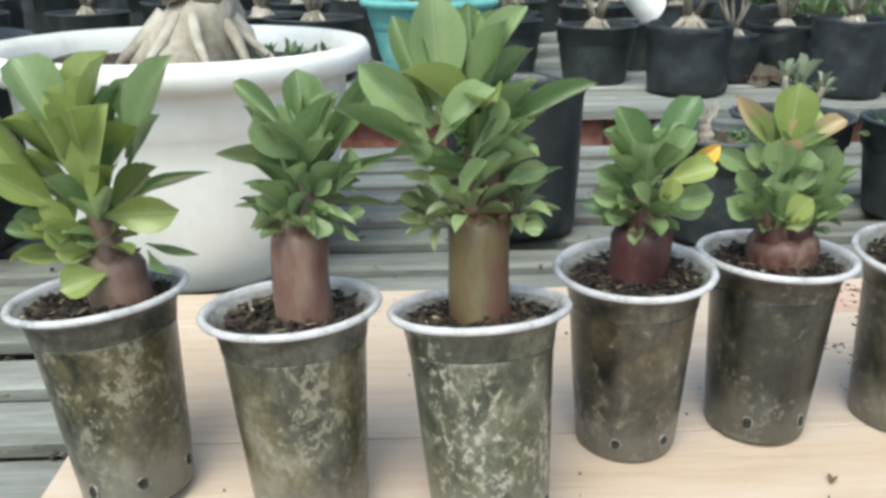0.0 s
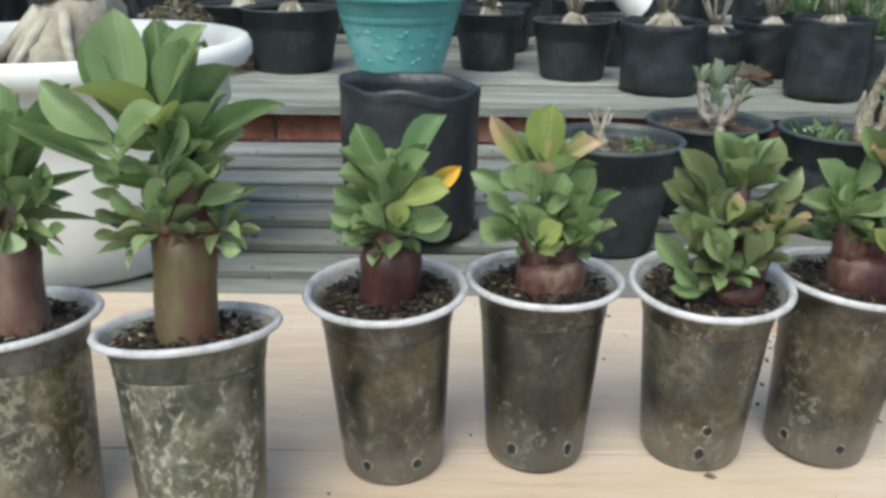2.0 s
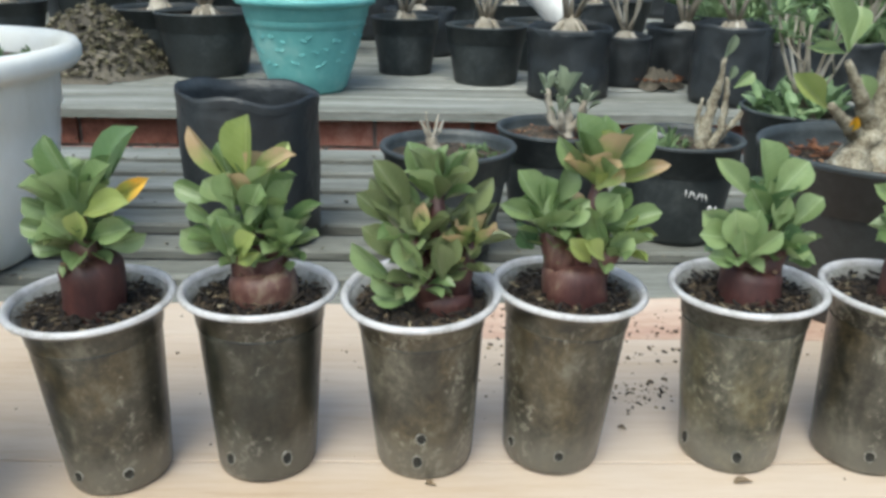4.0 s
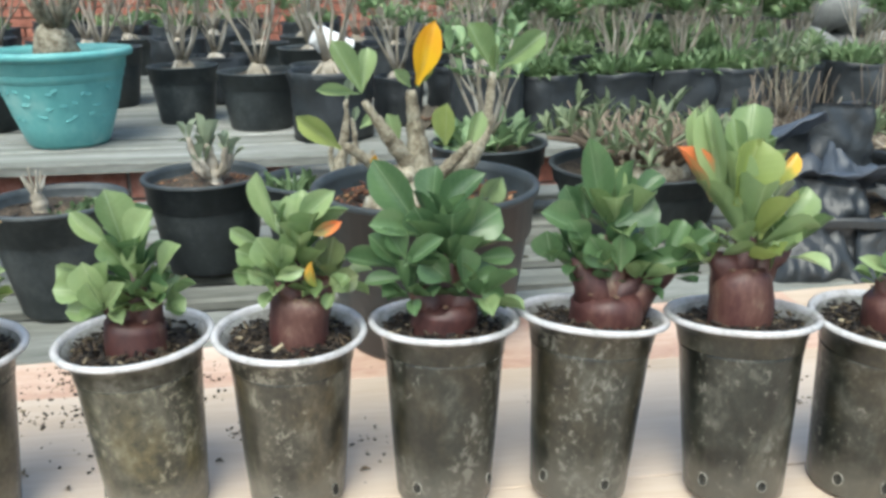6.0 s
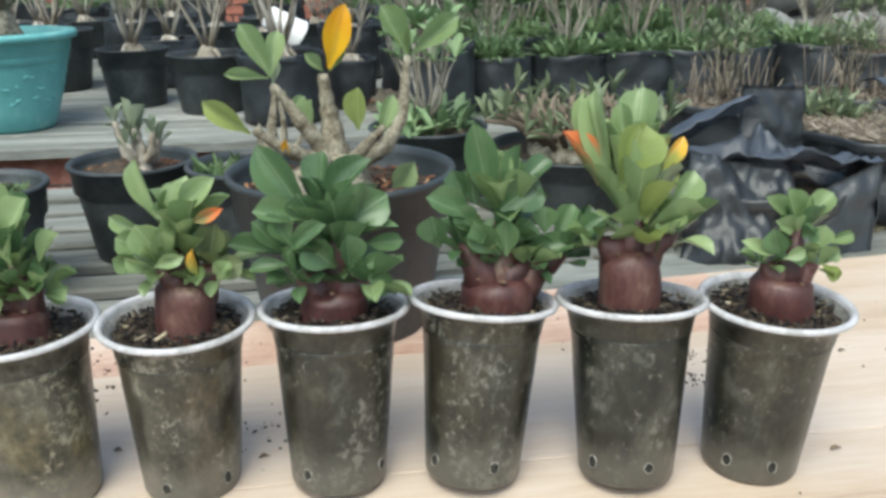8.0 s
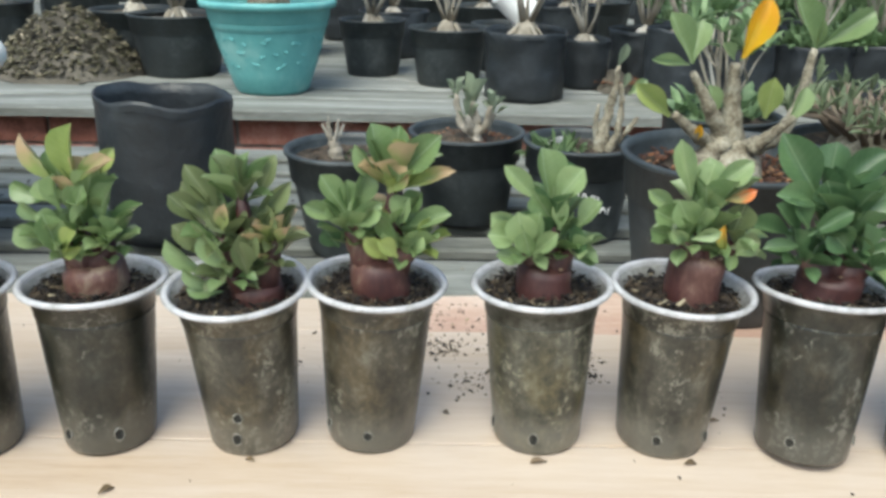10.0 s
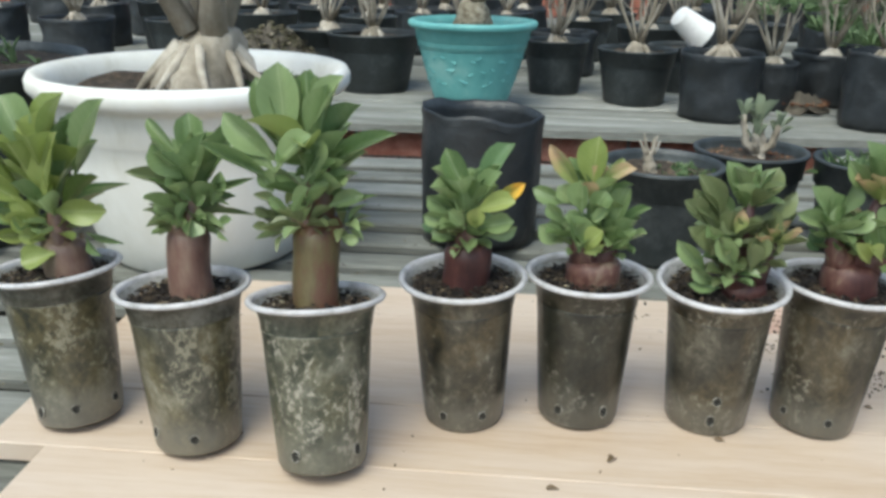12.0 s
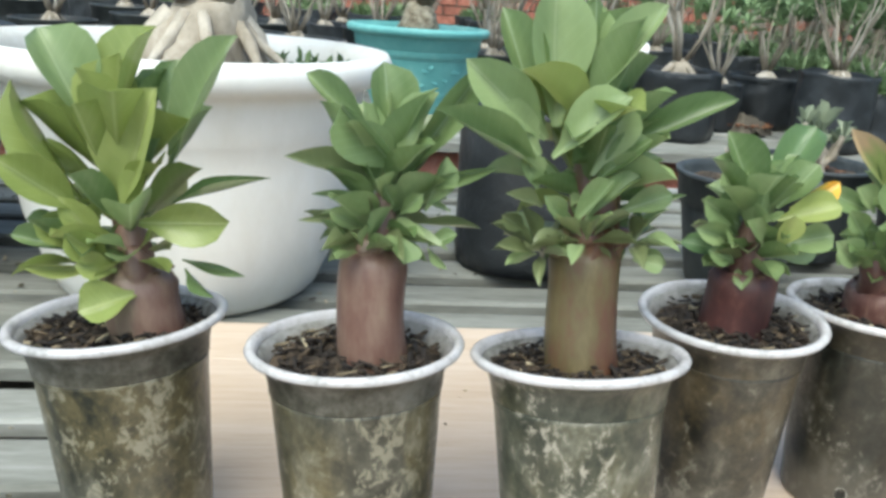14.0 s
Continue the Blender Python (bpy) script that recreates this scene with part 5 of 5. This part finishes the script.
for points, radii in (
    ([(-0.002, 0.0, 0.148), (-0.008, 0.0, 0.199), (-0.012, -0.005, 0.235)], [0.014, 0.008, 0.0045]),
    ([(-0.009, 0.0, 0.16), (-0.033, -0.015, 0.195), (-0.054, -0.02, 0.229)], [0.01, 0.0065, 0.003]),
    ([(-0.016, 0.0, 0.152), (-0.049, -0.03, 0.176), (-0.072, -0.04, 0.194)], [0.0085, 0.006, 0.0035]),
    ([(0.012, 0.0, 0.153), (0.042, 0.0, 0.167), (0.059, 0.01, 0.192), (0.065, 0.01, 0.247)], [0.01, 0.0075, 0.0055, 0.0035]),
    ([(0.01, -0.02, 0.158), (0.024, -0.03, 0.177), (0.038, -0.035, 0.192)], [0.007, 0.005, 0.003]),
):
    bm = bmesh.new()
    fine, girths = [], []
    for (a, b), (ra, rb) in zip(zip(points, points[1:]), zip(radii, radii[1:])):
        for j in range(8):
            fine.append(Vector(a).lerp(Vector(b), j / 8))
            girths.append((ra + (rb - ra) * j / 8) * (1 + 0.1 * math.sin(len(fine) * 2.1) + r.uniform(-0.05, 0.05)))
    tube(bm, fine + [points[-1]], girths + [radii[-1]], 12)
    for v in bm.verts:
        v.co += v.co.normalized() * 0.0018 * noise.noise(v.co * 160)
    part("limb", bm, BARK, t)


def leaf_on(parent, bx, by, bz, tx, ty, tz, w, look_of):
    tone, shape, curl = look_of
    leaf(parent, (bx / 1000, by / 1000, bz / 1000), (tx / 1000, ty / 1000, tz / 1000), w / 1000, tone, shape, int(curl), face=(0.3 * math.sin(bx), -1, 0.4))


leaf_on(t, -6, -5, 240, 10, -10, 295, 24, "yp1")
leaf_on(t, -56, -20, 236, -79, -20, 281, 19, "gr1")
leaf_on(t, -56, -20, 237, -48, -10, 274, 16, "gr1")
leaf_on(t, -58, -20, 235, -94, -30, 241, 10, "gr1")
leaf_on(t, -12, 0, 237, -26, -10, 254, 11, "gr1")
leaf_on(t, -6, 0, 237, 9, 0, 256, 9, "gr1")
leaf_on(t, -76, -40, 192, -111, -50, 222, 19, "lr1")
leaf_on(t, 65, 10, 248, 43, 10, 292, 22, "gr1")
leaf_on(t, 70, 10, 250, 111, 0, 283, 22, "gr1")
leaf_on(t, 67, 10, 249, 66, 0, 274, 8, "gr1")
leaf_on(t, 34, -30, 184, 48, -30, 219, 15, "gr1")
leaf_on(t, 17, -20, 188, 17, -30, 226, 22, "lr1")
leaf_on(t, 45, -40, 139, 61, -60, 165, 22, "gr1")
leaf_on(t, -24, -10, 187, -34, -10, 216, 12, "gr1")
leaf_on(t, -45, -30, 170, -47, -40, 185, 8, "yr1")
leaf_on(t, -27, 0, 190, -24, 0, 213, 9, "gr1")
tagged(part("bark_litter", chips(0.09, 260, r, 0.013, 0.0016), REDCHIP, t, "red-brown wood chips", m=pose(0, 0, 0.128)), kind="stuff")
t = pot("bushy_plant_pot", 1.315, 1.2, DECK, 0.13, 0.1, 0.09, BLACK_POT, "black pot with a many-stemmed bushy desert rose", seed=7)
bm = bmesh.new()
tube(bm, [(0, 0, 0.07), (0, 0, 0.09), (0, 0, 0.115)], [0.075, 0.07, 0.03], 16)
part("trunk", bm, BARK, t)
crown = bmesh.new()
for k in range(34):
    a, out = k * 2.4, 0.03 + 0.075 * math.sqrt(k / 34)
    d = Vector((math.cos(a), math.sin(a), 0))
    end = d * (out + 0.035) + Vector((0, 0, 0.17 - 0.5 * out + r.uniform(-0.02, 0.025)))
    bm = bmesh.new()
    tube(bm, [d * out * 0.5 + Vector((0, 0, 0.085)), d * out * 0.9 + Vector((0, 0, 0.12)), end], [0.006, 0.0045, 0.003], 6)
    part("limb", bm, DRY, t)
    tuft(crown, end, r, 6, 0.042, 0.0085, 0.6)
    tuft(crown, d * out * 0.9 + Vector((0, 0, 0.12)), r, 2, 0.03, 0.008, 0.7)
    twig = bmesh.new()
    for _ in range(3):
        side = Vector((r.uniform(-1, 1), r.uniform(-1, 1), r.uniform(0.3, 1.2))).normalized()
        tube(twig, [d * out * 0.8 + Vector((0, 0, 0.11)), d * out * 0.9 + Vector((0, 0, 0.12)) + side * r.uniform(0.03, 0.06)], [0.0025, 0.0012], 5)
    part("twig", twig, DRY, t)
tagged(part("crown", crown, SHOOTS, t), kind="stuff")


def sheet(corners, n=14, bulge=0.01, wave=0.006, seed=0, thick=0.0012):
    """A slack plastic sheet between four corners, folded and rippled, with both faces."""
    a, b, c, d = (Vector(v) for v in corners)
    normal = (b - a).cross(d - a).normalized()
    bm = bmesh.new()
    sides = []
    for lift in (0, thick):
        grid = []
        for i in range(n + 1):
            row = []
            for k in range(n + 1):
                s, u = i / n, k / n
                q = a * (1 - s) * (1 - u) + b * s * (1 - u) + c * s * u + d * (1 - s) * u
                h = bulge * math.sin(math.pi * s) * math.sin(math.pi * u) + wave * noise.noise(Vector((s * 4, u * 3, seed))) + 0.4 * wave * noise.noise(Vector((s * 11, u * 6, seed)))
                row.append(bm.verts.new(q + normal * (h + lift)))
            grid.append(row)
        for i in range(n):
            for k in range(n):
                f = (grid[i][k], grid[i + 1][k], grid[i + 1][k + 1], grid[i][k + 1])
                bm.faces.new(f if lift else tuple(reversed(f)))
        sides.append(grid)
    lo, hi = sides
    for i in range(n):
        for g in (0, n):
            bm.faces.new((lo[i][g], lo[i + 1][g], hi[i + 1][g], hi[i][g]))
            bm.faces.new((lo[g][i], lo[g][i + 1], hi[g][i + 1], hi[g][i]))
    return bm


t = pot("leafy_pot", 1.11, 1.29, DECK, 0.09, 0.068, 0.11, BLACK_POT, "black pot crowded with small-leaved green shoots", seed=8)
bonsai(t, (0, 0, 0.09), r, 0.17, 0.25, 8, 12, 0.035, 0.014, foliage=BUSH)
weeds(t, (0, 0, 0.1), 0.07, r, 22, 0.05, 0.016, BUSH)
# crumpled bags with folded mouths
t = bag("crumpled_bag", 1.5, 1.0, DECK, 0.1, 0.082, "crumpled black plastic grow bag with its mouth folded open", 0, 0.16)
part("flap", sheet([(-0.155, 0.03, 0.115), (-0.02, 0.02, 0.185), (0.0, 0.04, 0.17), (-0.11, 0.09, 0.1)], 16, 0.012, 0.008, 1), FILM, t, "raised torn flap of the bag mouth")
part("flap", sheet([(-0.15, -0.1, 0.004), (-0.01, -0.118, 0.004), (0.0, -0.05, 0.102), (-0.13, -0.05, 0.135)], 30, 0.01, 0.022, 2), BAG, t, "slack folded front sheet")
part("flap", sheet([(-0.04, -0.118, 0.003), (0.08, -0.1, 0.003), (0.098, -0.075, 0.118), (-0.03, -0.085, 0.07)], 20, 0.006, 0.01, 3), BAG, t, "flat front side of the bag")
part("flap", sheet([(0.08, -0.1, 0.003), (0.11, 0.05, 0.003), (0.12, 0.06, 0.11), (0.098, -0.075, 0.118)], 16, 0.006, 0.01, 9), BAG, t, "flat end of the bag")
part("flap", sheet([(-0.132, -0.052, 0.133), (0.098, -0.076, 0.117), (0.11, 0.02, 0.105), (-0.09, 0.05, 0.115)], 24, -0.012, 0.022, 7), FILM, t, "folded sheet over the mouth")
part("flap", sheet([(-0.06, -0.04, 0.1), (0.03, -0.03, 0.1), (0.0, 0.0, 0.135), (-0.03, -0.01, 0.155)], 14, 0.006, 0.008, 5), FILM, t, "upright corner fold")
part("flap", sheet([(-0.02, 0.05, 0.08), (0.075, 0.05, 0.08), (0.07, 0.06, 0.185), (-0.015, 0.06, 0.19)], 14, 0.01, 0.012, 4), BAG, t, "upright back flap")
t = bag("crumpled_bag", 1.75, 1.13, DECK, 0.135, 0.115, "black plastic bag filled with dry stalks and soil", 0, 0.14)
tagged(part("dry_litter", chips(0.122, 1500, r, 0.04, 0.0011, 0.012), DRY, t, "dry grey-brown stalks", m=pose(0, 0, 0.1)), kind="stuff")
part("flap", sheet([(0.0, 0.08, 0.165), (0.2, 0.06, 0.18), (0.22, -0.02, 0.15), (0.12, 0.0, 0.13)], 18, 0.02, 0.02, 6), FILM, t, "bluish folded flap")
part("flap", sheet([(0.12, 0.0, 0.132), (0.22, -0.02, 0.148), (0.21, -0.06, 0.02), (0.125, -0.05, 0.02)], 18, 0.012, 0.02, 8), FILM, t, "hanging end of the flap")
weeds(t, (-0.03, 0.09, 0.11), 0.045, r, 24, 0.045, 0.01, SHOOTS)
for x, y in ((1.62, 1.37), (1.86, 1.4), (2.08, 1.28), (2.26, 1.93), (2.45, 2.02), (2.65, 2.0), (2.4, 2.3)):
    t = bag("dry_shrub_bag", x, y, DECK if y < 1.6 else -0.012, 0.1, 0.12, "black plastic bag holding a dry twiggy shrub", round(x * 10), 0.12, group="dry shrubs on the benches")
    tagged(part("dry_litter", chips(0.09, 500, r, 0.03, 0.0012, 0.01), DRY, t, "dry grey-brown litter", m=pose(0, 0, 0.1)), kind="stuff")
    bonsai(t, (0, 0, 0.1), r, 0.13, 0.2, 9, 14, 0.026, 0.007, SHOOTS, BARK)
    bm = bmesh.new()
    for k in range(60):
        a, q = r.random() * 6.28, 0.08 * math.sqrt(r.random())
        p = Vector((q * math.cos(a), q * math.sin(a), 0.1))
        tube(bm, [p, p + Vector((r.uniform(-0.03, 0.03), r.uniform(-0.03, 0.03), r.uniform(0.03, 0.1)))], [0.0012, 0.0006], 4)
    tagged(part("dry_twig_growth", bm, DRY, t, "thin dry twigs"), kind="stuff")
# litter caught in the gaps of the bench
bm = bmesh.new()
for k in range(1400):
    x = r.uniform(-0.7, 0.2) if k < 700 else r.uniform(0.2, 2.4)
    y = 0.02 + 0.0815 * r.randint(0, 17) + r.gauss(0.068, 0.013)
    q = r.uniform(0.002, 0.008)
    cube(bm, pose(x, max(y, 0.82) if x > 0 else y, -0.0175 + r.uniform(-0.003, 0.002), r.uniform(-30, 30), r.uniform(-30, 30), r.uniform(0, 180)) @ Matrix.Diagonal((q, q * r.uniform(0.2, 0.7), q * 0.2, 1)))
for k in range(1400):
    x, y = r.gauss(1.74, 0.18), 0.89 + abs(r.gauss(0, 0.13))
    q = r.uniform(0.003, 0.012)
    cube(bm, pose(x, y, -0.0155 + r.uniform(-0.002, 0.002), r.uniform(-30, 30), r.uniform(-30, 30), r.uniform(0, 180)) @ Matrix.Diagonal((q, q * r.uniform(0.2, 0.7), q * 0.3, 1)))
tagged(part("bench_litter", bm, LITTER), "brown soil and leaf litter caught between bench slats", "litter", kind="stuff")
bm = box(bmesh.new(), -1.2, 2.6, 0.03, 1.48, -0.075, -0.05, 0.004, 5, 40)
tagged(part("soil_bed", bm, GROUND), "damp soil and moss lying under the bench slats", "soil", kind="structure")
# far bench
FAR = [(0.5, 2.24, 0.088, 0.14, 0), (0.698, 2.12, 0.1, 0.135, 0), (0.87, 1.95, 0.092, 0.15, 1), (0.01, 2.2, 0.125, 0.15, 0), (-0.13, 2.3, 0.12, 0.15, 0), (1.03, 2.1, 0.06, 0.115, 1), (1.212, 1.895, 0.082, 0.165, 1), (1.2, 2.2, 0.09, 0.13, 1)]
for k in range(34):
    FAR.append((-1.3 + (k % 12) * 0.3 + r.uniform(-0.05, 0.05) + 0.12 * (k // 12), 2.62 + 0.38 * (k // 12) + r.uniform(-0.06, 0.06), r.uniform(0.09, 0.12), r.uniform(0.13, 0.17), r.randint(0, 1)))
for k in range(18):
    FAR.append((1.34 + (k % 6) * 0.16 + r.uniform(-0.04, 0.04), 1.99 + 0.3 * (k // 6), r.uniform(0.085, 0.105), r.uniform(0.125, 0.14) + 0.012 * (k // 6), 1))
for k in range(30):
    FAR.append((-2.2 + (k % 15) * 0.42 + r.uniform(-0.1, 0.1), 3.85 + 0.5 * (k // 15) + r.uniform(-0.1, 0.1), 0.13, 0.16, 2))
for k, (x, y, rad, h, kind) in enumerate(FAR):
    if kind:
        t = bag("grow_bag", x, y, -0.012, rad, h, "black plastic grow bag planted with a desert rose", k, 0.1, group="plants on the far bench")
    else:
        t = pot("black_pot", x, y, -0.012, rad, rad * 0.76, h, BLACK_POT, "black plastic pot planted with a pale-trunked desert rose", seed=k, group="plants on the far bench", seg=32)
    lush = x > 1.25 or kind == 2
    if lush:
        bonsai(t, (0, 0, h * 0.84), r, r.uniform(0.17, 0.23), 0.2, 9, 34, 0.042, 0.011)
        weeds(t, (0, 0, h * 0.95), rad * 0.72, r, 60, 0.055, 0.0105, BUSH)
    else:
        bonsai(t, (0, 0, h * 0.84), r, r.uniform(0.2, 0.27), 0.22, 8, 12, 0.045, 0.012, roots=r.randint(3, 5))

# brick wall and stones behind
back = thing("wall_back", pose(0, 0, 0), "red brick wall behind the nursery", "wall", kind="structure")
part("mortar", box(bmesh.new(), -9, 12, 7.02, 7.2, -0.62, 2.2), MORTAR, back, smooth=False)
wall_bricks = bmesh.new()
for row in range(22):
    for k in range(60):
        x = -5.5 + 0.215 * k + 0.107 * (row % 2)
        cube(wall_bricks, pose(x, 7.01, -0.2 + 0.075 * row) @ Matrix.Diagonal((0.2, 0.05, 0.063, 1)))
tagged(part("brickwork", wall_bricks, BRICK, back, smooth=False), kind="stuff")
# soil spilt on the far bench
bm = soil_mesh(0.075, 8, 0.02)
for v in bm.verts:
    v.co.z += 0.035 * max(0, 1 - (v.co.xy.length / 0.075) ** 2)
spill = tagged(part("soil_spill", bm, GROUND, m=pose(1.105, 2.09, -0.012)), "small pile of brown soil spilt between grow bags", "soil pile")
tagged(part("soil_litter", chips(0.07, 200, r, 0.012, 0.002, 0.02), REDCHIP, spill), kind="stuff")
# heap of soil at the end of the far bench
bm = soil_mesh(0.2, 3, 0.03)
for v in bm.verts:
    v.co.z += 0.15 * max(0, 1 - (v.co.xy.length / 0.2) ** 1.6)
heap = tagged(part("compost_mound", bm, GROUND, m=pose(-0.27, 2.2, -0.012)), "mound of brown potting compost on the bench", "compost mound")
crumbs = chips(0.19, 2600, r, 0.016, 0.003, 0.0)
for f in range(0, len(crumbs.verts), 8):
    crumbs.verts.ensure_lookup_table()
    mid = sum((v.co for v in crumbs.verts[f:f + 8]), Vector()) / 8
    lift = 0.15 * max(0, 1 - (mid.xy.length / 0.2) ** 1.6) + 0.03 * noise.noise(Vector((mid.x * 60, mid.y * 60, 3))) + 0.004
    for v in crumbs.verts[f:f + 8]:
        v.co.z += lift
tagged(part("compost_litter", crumbs, LITTER, heap), kind="stuff")
# white plastic cup lying on an unplanted pot
pot("black_pot", 0.845, 2.34, -0.012, 0.088, 0.066, 0.125, BLACK_POT, "black plastic pot of bare soil under a white cup", seed=6, group="plants on the far bench", seg=32)
bm = revolve([(0.028, 0), (0.03, 0.002), (0.042, 0.09), (0.045, 0.092), (0.045, 0.096), (0.041, 0.095), (0.029, 0.004), (0.01, 0.003)], 32)
tagged(part("white_cup", bm, PALE, m=pose(0.83, 2.33, 0.19, 0, 125, 20)), "white plastic cup tipped over beside a grow bag", "cup")
# crumbs and scraps on the plywood
bm = bmesh.new()
for k in range(620):
    if k < 260:
        x, y = 0.7 + r.gauss(0, 0.07), 0.72 + r.gauss(0, 0.05)
    else:
        x, y = r.uniform(0.1, 1.9), 0.78 - 0.4 * r.random() ** 1.6
    s = r.uniform(0.0006, 0.0024) * r.random() ** 0.5 * (1 if k < 260 else 0.65)
    cube(bm, pose(x, min(y, 0.785), s * 0.3, r.uniform(-20, 20), r.uniform(-20, 20), r.uniform(0, 180)) @ Matrix.Diagonal((s * r.uniform(1, 2.6), s, s * 0.7, 1)))
for x, y, n, spread in ((0.688, 0.697, 70, 0.013), (0.662, 0.762, 60, 0.022), (0.816, 0.678, 22, 0.008), (0.813, 0.651, 24, 0.009), (0.56, 0.663, 14, 0.008), (0.708, 0.633, 16, 0.016), (0.633, 0.691, 14, 0.012), (0.728, 0.639, 14, 0.01), (1.25, 0.68, 34, 0.014), (1.245, 0.64, 20, 0.01), (0.526, 0.752, 10, 0.008), (0.9, 0.62, 12, 0.018)):
    for _ in range(n * 2):
        q = r.uniform(0.0004, 0.0015)
        cube(bm, pose(x + r.gauss(0, spread), min(y + r.gauss(0, spread * 0.7), 0.785), q * 0.3, r.uniform(-25, 25), r.uniform(-25, 25), r.uniform(0, 180)) @ Matrix.Diagonal((q * r.uniform(1, 2.8), q, q * 0.7, 1)))
tagged(part("soil_crumbs", bm, CHIP), "dark soil crumbs scattered over the plywood", "soil crumbs", kind="stuff")
for x, y, s, a in ((0.471, 0.485, 0.016, -35), (0.434, 0.449, 0.012, 80), (0.564, 0.523, 0.011, 60), (0.728, 0.65, 0.01, -60), (0.698, 0.586, 0.01, 40), (0.285, 0.524, 0.01, 80), (0.766, 0.528, 0.016, 85), (0.861, 0.528, 0.014, -70), (0.903, 0.583, 0.011, 80), (0.908, 0.638, 0.008, 10), (0.798, 0.607, 0.01, 60), (1.583, 0.77, 0.014, -50), (1.526, 0.76, 0.009, 30), (1.397, 0.666, 0.009, 80), (1.436, 0.657, 0.009, 20), (1.415, 0.606, 0.008, 50), (1.303, 0.527, 0.011, 85), (0.66, 0.61, 0.012, 30)):
    bm = bmesh.new()
    leaf_shape(bm, curl=0.3, cup=0.8, rows=6)
    tagged(part("dry_scrap", bm, STEM_GREEN, m=pose(x, y, 0.0015, 0, 0, a) @ Matrix.Diagonal((s * 0.35, s * 0.8, s * 0.6, 1))), "small dry brown leaf scrap on the plywood", "leaf scrap", "leaf scraps")
for k in range(15):
    bm = bmesh.new()
    size = (0.11, 0.085, 0.1, 0.12, 0.09)[k % 5]
    bmesh.ops.create_icosphere(bm, subdivisions=3, radius=size)
    for v in bm.verts:
        v.co *= 1 + 0.3 * noise.noise(v.co * 8 + Vector((k * 3.1, 0, 0))) + 0.06 * noise.noise(v.co * 40)
        v.co.z *= 0.85
    upper = k > 8
    x, y, z = (2.52 + 0.09 * (k - 9) * 1.4, 2.78, 0.2) if upper else (2.45 + 0.135 * k, 2.72 + 0.06 * (k % 2), 0.065)
    tagged(part("boulder", bm, STONE, m=pose(x, y, z, 0, 0, k * 50)), "rounded grey boulder piled on the bench end", "boulder", "boulders")
